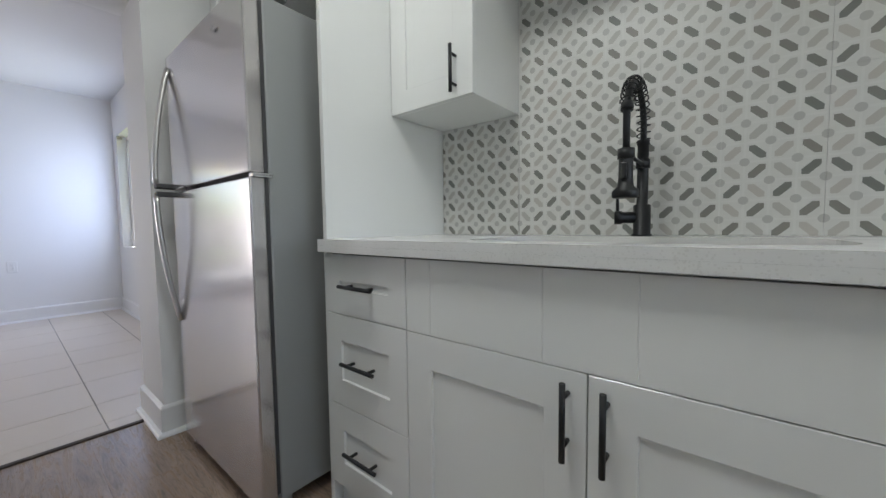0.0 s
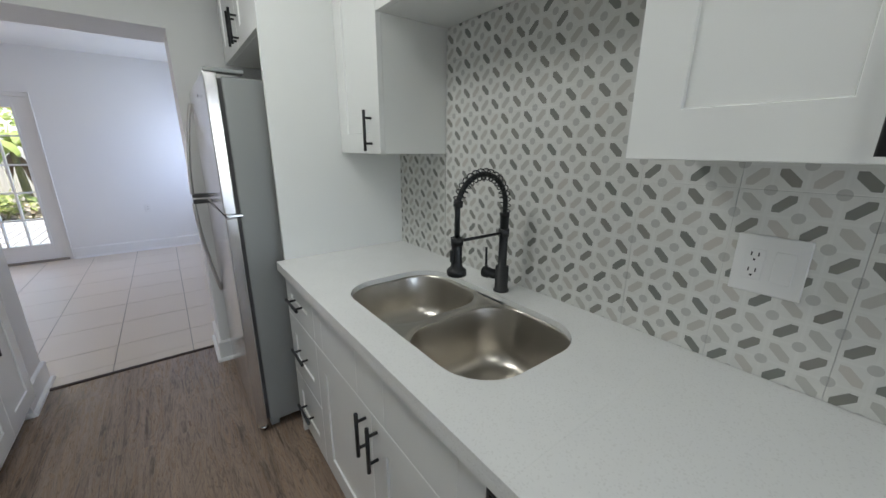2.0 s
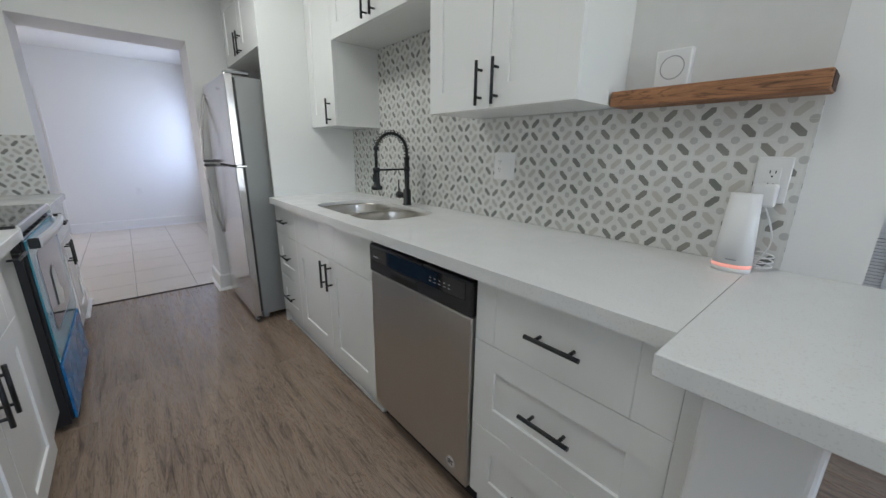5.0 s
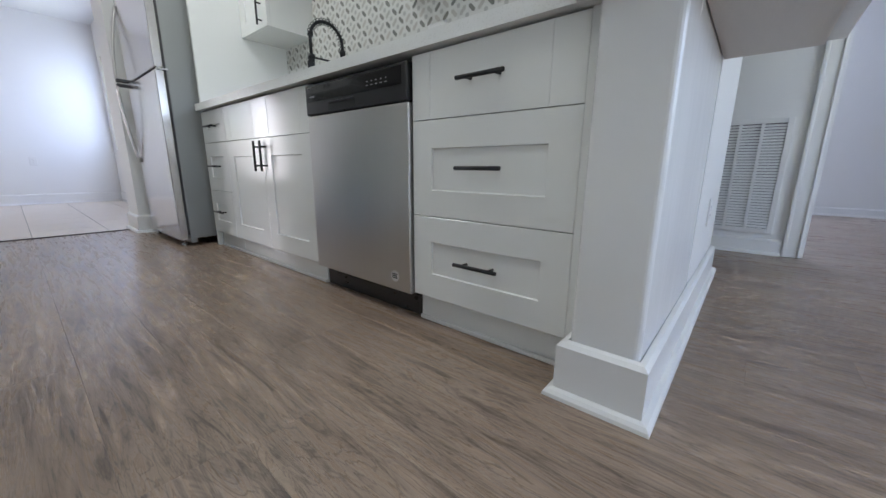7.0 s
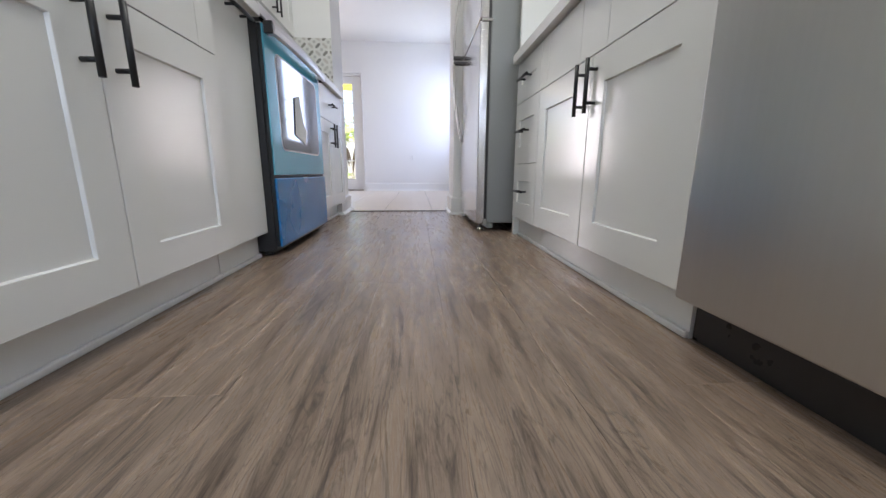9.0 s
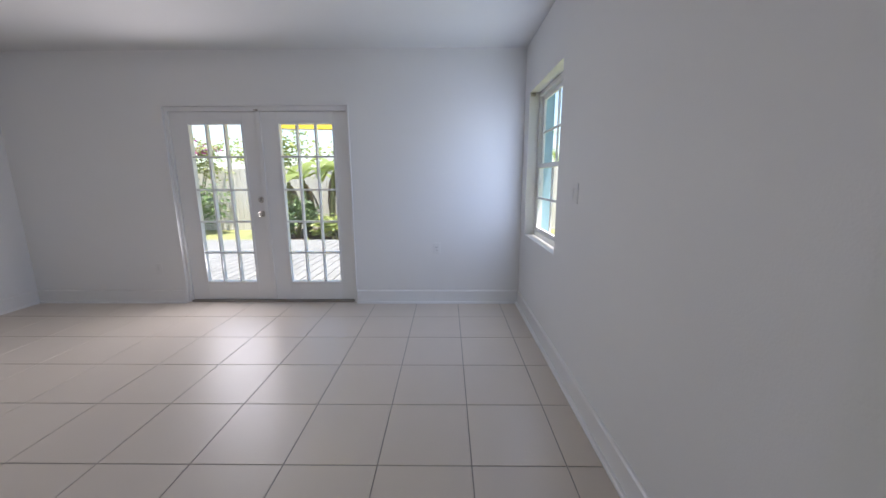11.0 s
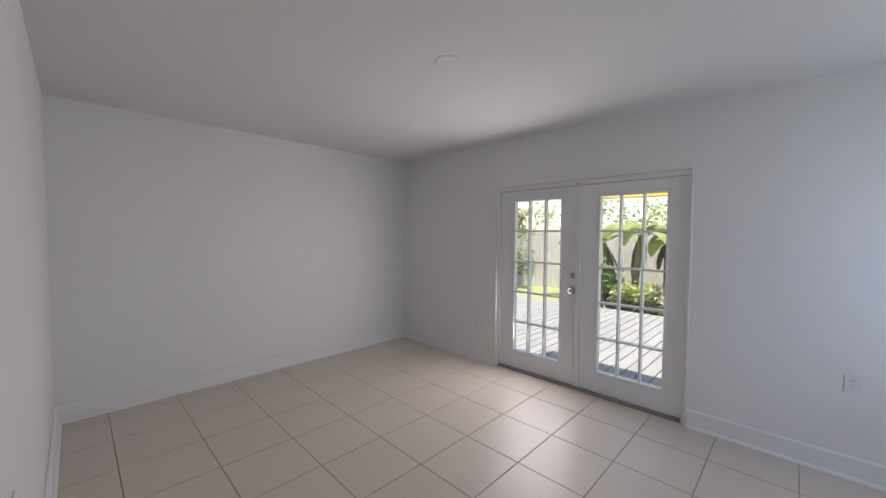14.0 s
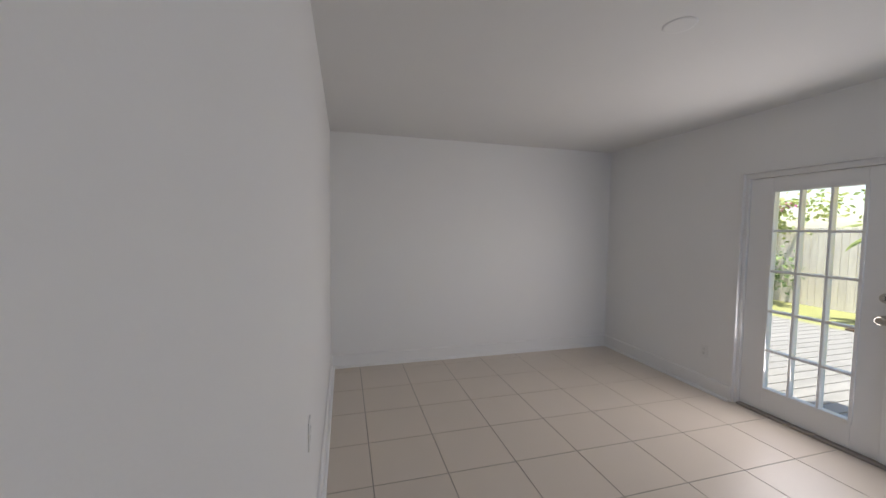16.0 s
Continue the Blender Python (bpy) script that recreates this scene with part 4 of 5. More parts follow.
# ---- French doors and window ----
def french_leaf(x0, x1, label, knob, left, right):
    c = thing("french_door", ((x0 + x1) / 2, 4.868, 0.02), label, "door", "French doors to the deck")
    y0, y1, z0, z1 = 4.845, 4.890, 0.022, 1.945
    gx0, gx1, gz0, gz1 = x0 + left, x1 - right, 0.205, 1.842
    bm = box(B(), x0, gx0, y0, y1, z0, z1, 0.002, 1)
    box(bm, gx1, x1, y0, y1, z0, z1, 0.002, 1)
    box(bm, gx0, gx1, y0, y1, z0, gz0, 0.002, 1)
    box(bm, gx0, gx1, y0, y1, gz1, z1, 0.002, 1)
    part("leaf", bm, TRIM, c)
    bm = B()
    for a, b, p, q in ((gx0 - 0.008, gx0 + 0.014, gz0 - 0.008, gz1 + 0.008), (gx1 - 0.014, gx1 + 0.008, gz0 - 0.008, gz1 + 0.008)):
        box(bm, a, b, y0 - 0.008, y1 + 0.008, p, q, 0.003, 1)
    for p, q in ((gz0 - 0.008, gz0 + 0.014), (gz1 - 0.014, gz1 + 0.008)):
        box(bm, gx0 + 0.014, gx1 - 0.014, y0 - 0.008, y1 + 0.008, p, q, 0.003, 1)
    part("glazing_bead", bm, TRIM, c)
    w, hgt = gx1 - gx0, gz1 - gz0
    for k in (1, 2):
        x = gx0 + w * k / 3
        part("glazing_bar", box(B(), x - 0.009, x + 0.009, y0 - 0.004, y1 + 0.004, gz0 + 0.014, gz1 - 0.014, 0.003, 1), TRIM, c)
    for k in range(1, 5):
        z = gz0 + hgt * k / 5
        part("glazing_bar", box(B(), gx0 + 0.014, gx1 - 0.014, y0 - 0.003, y1 + 0.003, z - 0.009, z + 0.009, 0.003, 1), TRIM, c)
    for a in range(3):
        for b in range(5):
            p = part("pane", box(B(), gx0 + w * a / 3, gx0 + w * (a + 1) / 3, 4.866, 4.870, gz0 + hgt * b / 5, gz0 + hgt * (b + 1) / 5), GLASS, c)
            p.visible_shadow = False
    if knob:
        for z, r in ((0.945, 0.027), (1.088, 0.024)):
            kx = x1 - 0.045
            bm = disc(B(), (kx, y0, z), (0, -1, 0), 0.032, 0.030, 0.008, 24)
            if z < 1:
                tube(bm, [(kx, y0 - 0.007, z), (kx, y0 - 0.026, z), (kx, y0 - 0.034, z), (kx, y0 - 0.048, z), (kx, y0 - 0.060, z)], [0.011, 0.011, 0.024, 0.027, 0.018], 20)
            else:
                tube(bm, [(kx, y0 - 0.007, z), (kx, y0 - 0.018, z)], [0.021, 0.018], 20)
                box(bm, kx - 0.004, kx + 0.004, y0 - 0.030, y0 - 0.017, z - 0.014, z + 0.014, 0.002, 1)
            part("knob" if z < 1 else "deadbolt", bm, NICKEL, c, "satin nickel hardware")
    return c


MX = -2.975
french_leaf(DX0 + 0.030, MX - 0.004, "closed white French door leaf with fifteen panes and nickel knob", True, 0.165, 0.165)
french_leaf(MX + 0.004, DX1 - 0.030, "closed white French door leaf with fifteen panes", False, 0.178, 0.125)
df = thing("door_frame", ((DX0 + DX1) / 2, 4.87, 0), "white wooden French door frame with an aluminium threshold", "door frame", "", "structure")
bm = box(B(), DX0 + 0.001, DX0 + 0.028, 4.82, 4.955, 0.0, DH - 0.001, 0.001, 1)
box(bm, DX1 - 0.028, DX1 - 0.001, 4.82, 4.955, 0.0, DH - 0.001, 0.001, 1)
box(bm, DX0 + 0.028, DX1 - 0.028, 4.82, 4.955, 1.948, DH - 0.001, 0.001, 1)
part("jamb", bm, TRIM, df)
part("astragal", box(B(), MX - 0.022, MX + 0.022, 4.830, 4.8445, 0.024, 1.946, 0.004, 2), TRIM, df)
part("threshold", box(B(), DX0 + 0.028, DX1 - 0.028, 4.805, 4.955, 0.0, 0.020, 0.005, 2), mat("threshold_metal", (0.33, 0.30, 0.27), 0.5, 0.5, 0.2, 30), df, "dull aluminium threshold")
part("flush_bolt", box(B(), MX - 0.03, MX + 0.012, 4.812, 4.830, 1.949, 1.962, 0.002, 1), NICKEL, df)
for x0, x1, z0, z1 in ((DX0 - 0.012, DX0 + 0.001, 0.0, DH + 0.012), (DX1 - 0.001, DX1 + 0.012, 0.0, DH + 0.012), (DX0 + 0.001, DX1 - 0.001, DH - 0.001, DH + 0.012)):
    part("casing", box(B(), x0, x1, 4.790, 4.799, z0, z1, 0.002, 1), TRIM, df)

wd = thing("window_1", (-0.25, 4.095, 0.765), "white single-hung window with four panes a sash, in a deep sill", "window", "", "structure")
WY0, WY1, WZ0, WZ1 = 3.634, 4.603, 0.760, 2.048
bm = box(B(), -0.285, -0.225, WY0, WY0 + 0.035, WZ0, WZ1, 0.002, 1)
box(bm, -0.285, -0.225, WY1 - 0.035, WY1, WZ0, WZ1, 0.002, 1)
box(bm, -0.285, -0.225, WY0 + 0.035, WY1 - 0.035, WZ0, WZ0 + 0.05, 0.002, 1)
box(bm, -0.285, -0.225, WY0 + 0.035, WY1 - 0.035, WZ1 - 0.04, WZ1, 0.002, 1)
part("window_frame", bm, TRIM, wd)
for z0, z1, x0, x1 in ((WZ0 + 0.05, 1.42, -0.280, -0.258), (1.385, WZ1 - 0.04, -0.256, -0.234)):
    a, b = WY0 + 0.035, WY1 - 0.035
    bm = box(B(), x0, x1, a, a + 0.03, z0, z1, 0.002, 1)
    box(bm, x0, x1, b - 0.03, b, z0, z1, 0.002, 1)
    box(bm, x0, x1, a + 0.03, b - 0.03, z0, z0 + 0.035, 0.002, 1)
    box(bm, x0, x1, a + 0.03, b - 0.03, z1 - 0.035, z1, 0.002, 1)
    sash = part("sash", bm, TRIM, wd)
    bm = box(B(), x0 + 0.004, x1 - 0.004, (a + b) / 2 - 0.009, (a + b) / 2 + 0.009, z0 + 0.035, z1 - 0.035)
    part("glazing_bar", bm, TRIM, sash)
    part("glazing_bar", box(B(), x0 + 0.005, x1 - 0.005, a + 0.03, b - 0.03, (z0 + z1) / 2 - 0.009, (z0 + z1) / 2 + 0.009), TRIM, sash)
    for p, q in ((a + 0.03, (a + b) / 2), ((a + b) / 2, b - 0.03)):
        for r, w in ((z0 + 0.035, (z0 + z1) / 2), ((z0 + z1) / 2, z1 - 0.035)):
            pane = part("pane", box(B(), (x0 + x1) / 2 - 0.002, (x0 + x1) / 2 + 0.002, p, q, r, w), GLASS, sash)
            pane.visible_shadow = False
part("sill", box(B(), TRX1 + 0.002, -0.286, WY0, WY1, WZ0 - 0.001, WZ0 + 0.004), TRIM, wd)
part("blind_bracket", box(B(), TRX1 + 0.01, TRX1 + 0.05, WY1 - 0.02, WY1 - 0.001, WZ1 - 0.03, WZ1 - 0.001, 0.002, 1), NICKEL, wd)
part("exterior_reveal", box(B(), -0.224, -0.160, WY1 + 0.0005, WY1 + 0.03, WZ0 - 0.03, WZ1 + 0.03), TURQUOISE, wd)
solid("exterior_wall_east", wall_with_hole(-0.158, -0.142, 1.1, 4.98, -0.3, H + 0.15, "y", [(3.612, 4.606, 0.738, 2.063)]), TURQUOISE, "turquoise stucco outer wall", "wall")


# ---- outdoors ----
solid("ground", box(B(), -300, 300, -300, 300, -0.36, -0.30), GRASS, "green lawn reaching to the horizon", "ground")
bm = box(B(), -5.9, -1.2, 10.3, 12.4, -0.30, -0.22, 0.03, 2)
solid("planting_bed", bm, SOIL, "dark mulched planting bed along the fence", "ground")


def fence(x0, x1, y, along, label):
    c = thing("fence", ((x0 + x1) / 2 if along == "x" else y, y if along == "x" else (x0 + x1) / 2, -0.30), label, "fence", "", "")
    proto = [mesh_of("board", box(B(), 0, 0.135, 0, 0.02, 0.0, 1.92 + 0.02 * q, 0.003, 1), FENCEWOOD) for q in range(3)]
    n = int((x1 - x0) / 0.142)
    rng = random.Random(5)
    for k in range(n):
        ob = new("board", proto[rng.randrange(3)])
        ob.parent = c
        a = x0 + k * 0.142
        ob.matrix_basis = Matrix.Translation(-Vector(c.location)) @ (pose(a, y, -0.30, 0, 0, rng.uniform(-0.6, 0.6)) if along == "x" else pose(y, a, -0.30, 0, 0, 90))
    for z in (0.05, 1.1):
        if along == "x":
            part("rail", box(B(), x0, x1, y + 0.03, y + 0.07, z, z + 0.09), FENCEWOOD, c)
        else:
            part("rail", box(B(), y + 0.01, y + 0.05, x0, x1, z, z + 0.09), FENCEWOOD, c)
    return c


fence(-14, 6, 12.6, "x", "tall pale wooden board fence along the garden")
fence(-2, 12.6, 6.2, "y", "tall pale wooden board fence beside the house")

dk = thing("deck", (-4.5, 7.2, -0.12), "weathered grey wooden deck outside the French doors", "deck", "", "structure")
boards = [mesh_of("board", box(B(), 0, 0.138, 0, ln, -0.032, 0.0, 0.003, 1), DECKWOOD) for ln in (1.6, 2.4, 3.0)]
for k in range(48):
    x = -8.0 + k * 0.151
    rng = random.Random(k)
    y = 4.99
    end = 9.4
    first = (1.6, 2.4, 3.0)[rng.randrange(3)]
    for ln in (first, end - y - first - 0.006):
        if ln in (1.6, 2.4, 3.0):
            me = boards[(1.6, 2.4, 3.0).index(ln)]
        else:
            me = mesh_of("board", box(B(), 0, 0.138, 0, ln, -0.032, 0.0, 0.003, 1), DECKWOOD)
        ob = new("board", me)
        ob.parent = dk
        ob.location = Vector((x, y, -0.085)) - Vector(dk.location)
        y += ln + 0.006
bm = B()
for y in (5.1, 6.6, 8.0, 9.3):
    box(bm, -8.0, -0.9, y, y + 0.05, -0.30, -0.118)
part("joist", bm, DECKWOOD, dk)


def leaf_cloud(center, size, count, leaf, seed):
    """Many small pointed leaves scattered in clumps."""
    rng = random.Random(seed)
    verts, faces = [], []
    clumps = [(rng.gauss(0, 0.40), rng.gauss(0, 0.40), rng.gauss(0, 0.40)) for _ in range(14)]
    for _ in range(count):
        k = clumps[rng.randrange(len(clumps))]
        p = Vector((center[0] + size[0] * (k[0] + rng.gauss(0, 0.2)), center[1] + size[1] * (k[1] + rng.gauss(0, 0.2)), max(-0.2, center[2] + size[2] * (k[2] + rng.gauss(0, 0.2)))))
        e = Euler((rng.uniform(-1, 1), rng.uniform(-1, 1), rng.uniform(0, 6.28))).to_matrix()
        ln = leaf * rng.uniform(0.6, 1.3)
        w = ln * 0.3
        q = len(verts)
        verts += [p, p + e @ Vector((w, ln * 0.45, 0.02 * ln)), p + e @ Vector((0, ln, -0.1 * ln)), p + e @ Vector((-w, ln * 0.45, 0.02 * ln))]
        faces += [(q, q + 1, q + 2), (q, q + 2, q + 3)]
    return verts, faces


def shrub(center, size, count, leaf, seed, material, label, name="shrub", flowers=0):
    c = thing(name, (center[0], center[1], -0.30), label, "shrub")
    bm = B()
    rng = random.Random(seed)
    for _ in range(5):
        a = rng.uniform(0, 6.28)
        tube(bm, [(center[0], center[1], -0.30), (center[0] + 0.15 * math.cos(a), center[1] + 0.15 * math.sin(a), center[2] * 0.4), (center[0] + size[0] * 0.5 * math.cos(a), center[1] + size[1] * 0.5 * math.sin(a), center[2] + size[2] * 0.3)], [0.03, 0.022, 0.008], 7)
    part("stem", bm, BARK, c)
    v, f = leaf_cloud(center, size, count, leaf, seed)
    me = bpy.data.meshes.new("crown")
    me.from_pydata([p - Vector(c.location) for p in v], [], f)
    me.materials.append(material)
    ob = new("crown", me)
    ob.parent = c
    if flowers:
        v, f = leaf_cloud((center[0], center[1] - size[1] * 0.3, center[2] + size[2] * 0.3), (size[0] * 0.8, size[1] * 0.6, size[2] * 0.5), flowers, leaf * 0.7, seed + 9)
        me = bpy.data.meshes.new("flowers")
        me.from_pydata([p - Vector(c.location) for p in v], [], f)
        me.materials.append(FLOWER)
        ob = new("flowers", me)
        ob.parent = c
    return c


def banana(x, y, height, count, seed, dry=2):
    rng = random.Random(seed)
    c = thing("banana_plant", (x, y, -0.25), "banana plant with broad arching green leaves by the fence", "plant", "banana plants by the fence")
    lean = rng.uniform(-0.15, 0.15)
    top = Vector((x + lean, y, height * 0.55))
    part("trunk", tube(B(), [(x, y, -0.28), (x + lean * 0.5, y, height * 0.25), top], [0.09, 0.075, 0.05], 10), BARK, c)
    for k in range(count + dry):
        az = 2 * math.pi * k / count + rng.uniform(-0.4, 0.4)
        ln, w = rng.uniform(0.8, 1.35), rng.uniform(0.12, 0.20)
        rise = rng.uniform(0.5, 1.35) if k < count else -0.9
        d = Vector((math.cos(az), math.sin(az), 0))
        side = Vector((-d.y, d.x, 0))
        pts, n = [], 12
        p, ang = top.copy(), rise
        bm = B()
        rows = []
        for q in range(n + 1):
            t = q / n
            width = w * max(0.05, math.sin(math.pi * min(1, 0.08 + 0.92 * t)) ** 0.6) * (0.15 if t < 0.12 else 1)
            if k >= count:
                width *= 0.5
            sag = Vector((0, 0, -0.18 * width))
            tear = [rng.uniform(0.75, 1.0) for _ in range(2)]
            rows.append([bm.verts.new(p - side * width * tear[0] + sag), bm.verts.new(p), bm.verts.new(p + side * width * tear[1] + sag)])
            p = p + (d * math.cos(ang) + Vector((0, 0, math.sin(ang)))) * ln / n
            ang -= (0.17 if k < count else 0.05) * rng.uniform(0.7, 1.3)
        for r0, r1 in zip(rows, rows[1:]):
            for m in (0, 1):
                bm.faces.new((r0[m], r0[m + 1], r1[m + 1], r1[m])).smooth = True
        part("leaf", bm, BANANA if k < count else DEADLEAF, c, "" if k < count else "dry brown hanging leaf")
    return c


for k, (x, y, h, c) in enumerate(((-4.9, 11.0, 2.3, 9), (-4.25, 10.8, 2.7, 10), (-3.6, 11.2, 2.4, 9), (-3.0, 10.8, 2.6, 9), (-5.7, 11.6, 2.2, 7), (-2.5, 11.2, 2.2, 9))):
    banana(x, y, h, c, k + 1, 4)
shrub((-3.9, 10.3, 0.15), (0.9, 0.35, 0.35), 500, 0.16, 11, LIGHTSHRUB, "low yellow-green garden shrub under the banana plants")
shrub((-5.1, 10.6, 0.35), (0.6, 0.4, 0.6), 700, 0.15, 13, SHRUB, "dark green bushy shrub by the planting bed")
shrub((-3.5, 10.45, -0.05), (0.7, 0.3, 0.22), 420, 0.12, 19, LITTER, "pale dry leaf litter and low ground plants in the bed")
shrub((-8.9, 11.6, 0.55), (1.2, 0.5, 1.0), 1100, 0.14, 12, SHRUB, "dense dark green shrub against the fence")
shrub((-8.7, 12.1, 1.95), (1.2, 0.4, 0.6), 700, 0.14, 14, LIGHTSHRUB, "flowering bougainvillea over the fence", "bougainvillea", 260)
shrub((-6.6, 13.6, 2.0), (1.2, 0.6, 0.9), 1000, 0.15, 15, LIGHTSHRUB, "leafy bush behind the fence")
shrub((-4.4, 13.8, 1.9), (1.8, 0.6, 0.7), 800, 0.16, 17, LIGHTSHRUB, "leafy bush behind the fence")


def palm(x, y, h, seed):
    rng = random.Random(seed)
    c = thing("palm_tree", (x, y, -0.3), "palm tree with bright yellow-green fronds", "tree")
    part("trunk", tube(B(), [(x, y, -0.3), (x + 0.05, y, h * 0.5), (x, y, h)], [0.14, 0.11, 0.10], 10), BARK, c)
    for k in range(16):
        az, ang = 2 * math.pi * k / 16 + rng.uniform(-0.2, 0.2), rng.uniform(-0.3, 1.2)
        d = Vector((math.cos(az), math.sin(az), 0))
        side = Vector((-d.y, d.x, 0))
        p = Vector((x, y, h))
        verts, faces = [], []
        for q in range(26):
            v = (d * math.cos(ang) + Vector((0, 0, math.sin(ang))))
            p = p + v * 0.075
            ang -= 0.055
            for sg in (-1, 1):
                ln = 0.55 * math.sin(math.pi * min(1, 0.15 + q / 30))
                tip = p + (side * sg * 0.85 + v * 0.5 + Vector((0, 0, -0.25))) * ln
                m = len(verts)
                verts += [p - v * 0.02, p + v * 0.02, tip]
                faces += [(m, m + 1, m + 2)]
        me = bpy.data.meshes.new("frond")
        me.from_pydata([w - Vector(c.location) for w in verts], [], faces)
        me.materials.append(PALM)
        ob = new("frond", me)
        ob.parent = c
    return c


palm(4.6, 13.4, 2.3, 3)
palm(2.2, 15.5, 2.6, 4)
palm(5.6, 11.2, 2.6, 5)

aw = thing("awning", (-2.4, 5.8, 2.0), "yellow canvas awning over the deck", "awning")
bm = B()
n = 8
rows = [[bm.verts.new((-3.35 + 2.0 * a / n, 5.0 + 0.6 * b / 4, 2.37 - 0.485 * b / 4 - 0.02 * math.sin(math.pi * a / n))) for a in range(n + 1)] for b in range(5)]
for r0, r1 in zip(rows, rows[1:]):
    for a in range(n):
        bm.faces.new((r0[a], r0[a + 1], r1[a + 1], r1[a]))
part("canvas", bm, AWNING, aw)
part("front_bar", tube(B(), [(-3.36, 5.60, 1.885), (-1.34, 5.60, 1.885)], 0.014, 10), TRIM, aw)
for x in (-3.35, -1.35):
    part("arm", tube(B(), [(x, 4.962, 2.37), (x, 5.0, 2.375), (x, 5.6, 1.885)], 0.012, 8), TRIM, aw)

# ---- small wall fixtures ----
def wall_plate(pos, out, w, h, kind, label, name="outlet"):
    """A white cover plate on a wall with its sockets or rocker."""
    p, o = Vector(pos), Vector(out)
    a = Vector((-o.y, o.x, 0))
    c = thing(name, p, label, "switch" if kind == "rocker" else "outlet")

    def slab(bm, u0, u1, z0, z1, d0, d1, bev):
        q0, q1 = p + a * u0 + o * d0 + Vector((0, 0, z0)), p + a * u1 + o * d1 + Vector((0, 0, z1))
        return box(bm, q0.x, q1.x, q0.y, q1.y, q0.z, q1.z, bev, 1)

    part("plate", slab(B(), -w / 2, w / 2, -h / 2, h / 2, 0.0005, 0.006, 0.002), PLASTIC, c)
    slots = {"duplex": [("d", 0)], "rocker": [("r", 0)], "both": [("d", -0.024), ("r", 0.024)], "rockers": [("r", -0.024), ("r", 0.024)]}[kind]
    for what, u in slots:
        if what == "r":
            part("rocker", slab(B(), u - 0.016, u + 0.016, -0.033, 0.033, 0.006, 0.0085, 0.001), PLASTIC, c)
        else:
            s_ = part("socket", slab(B(), u - 0.017, u + 0.017, -0.033, 0.033, 0.006, 0.0078, 0.001), PLASTIC, c)
            bm = B()
            for z in (-0.017, 0.017):
                for du in (-0.006, 0.006):
                    slab(bm, u + du - 0.0012, u + du + 0.0012, z + 0.001, z + 0.009, 0.0078, 0.0082, 0)
                slab(bm, u - 0.002, u + 0.002, z - 0.009, z - 0.005, 0.0078, 0.0082, 0)
            part("slots", bm, DARKPLASTIC, s_)
    return c


wall_plate((-0.009, -1.482, 1.163), W, 0.118, 0.124, "both", "white double cover plate with socket and rocker on the patterned tile")
wall_plate((-0.009, -2.425, 1.160), W, 0.075, 0.124, "duplex", "white socket plate behind the wireless router")
wall_plate((-1.229, 4.80, 0.585), (0, -1, 0), 0.072, 0.116, "duplex", "white wall socket low on the wall")
wall_plate((-4.16, 4.80, 0.37), (0, -1, 0), 0.072, 0.116, "duplex", "white wall socket low on the wall")
wall_plate((-0.373, 3.277, 1.205), W, 0.115, 0.118, "rockers", "white double rocker switch beside the window", "light_switch")
wall_plate((-3.05, 1.363, 0.68), (0, 1, 0), 0.072, 0.116, "duplex", "white wall socket low on the wall")
wall_plate((0.40, -2.642, 0.36), (0, -1, 0), 0.072, 0.116, "duplex", "white socket plate on the wall end")

cl = thing("ceiling_light", (-3.0, 3.06, H), "flush round white ceiling disc, switched off", "ceiling light")
bm = tube(B(), [(-3.0, 3.06, H), (-3.0, 3.06, H - 0.002), (-3.0, 3.06, H - 0.004)], [0.075, 0.073, 0.062], 32)
part("trim_ring", bm, CEIL, cl)

# floating shelf, chime, router
sh = thing("wall_shelf", (-0.07, -2.24, 1.36), "thick rustic brown wooden floating shelf", "shelf")
part("board", box(B(), -0.115, -0.003, -2.50, -1.995, 1.372, 1.418, 0.004, 2), SHELFWOOD, sh)
ENDGRAIN = mat("dark_end_grain", (0.055, 0.028, 0.016), 0.75, 0, 0.4, 60, 0.5, 120)
for y in (-2.5022, -1.9948):
    part("end_grain", box(B(), -0.110, -0.008, y, y + 0.002, 1.377, 1.413), ENDGRAIN, sh, "dark rough end grain")
ch = thing("door_chime", (-0.02, -2.13, 1.418), "square white door chime standing on the shelf", "chime")
part("case", box(B(), -0.030, -0.002, -2.185, -2.085, 1.419, 1.535, 0.006, 3), PLASTIC, ch)
bm = B()
k = 40
ri = [[bm.verts.new((-0.0308, -2.135 + rr * math.cos(2 * math.pi * q / k), 1.482 + rr * math.sin(2 * math.pi * q / k))) for q in range(k)] for rr in (0.034, 0.031)]
for q in range(k):
    bm.faces.new((ri[0][q], ri[0][(q + 1) % k], ri[1][(q + 1) % k], ri[1][q]))
part("ring", bm, PRINT, ch)

ro = thing("wireless_router", (-0.105, -2.395, CT), "white tower router glowing red at its foot", "router")


def tower(z0, z1, f0, f1):
    bm = B()
    rings = []
    for z, f in ((z0, f0), ((z0 + z1) / 2, (f0 + f1) / 2), (z1, f1)):
        rings.append([bm.verts.new((x, y, z)) for x, y in rounded(-0.105 - 0.037 * f, -0.105 + 0.037 * f, -2.395 - 0.045 * f, -2.395 + 0.045 * f, 0.033 * f, 6)])
    n = len(rings[0])
    for r0, r1 in zip(rings, rings[1:]):
        for q in range(n):
            bm.faces.new((r0[q], r0[(q + 1) % n], r1[(q + 1) % n], r1[q])).smooth = True
    bm.faces.new(rings[0])
    bm.faces.new(rings[-1])
    return bm


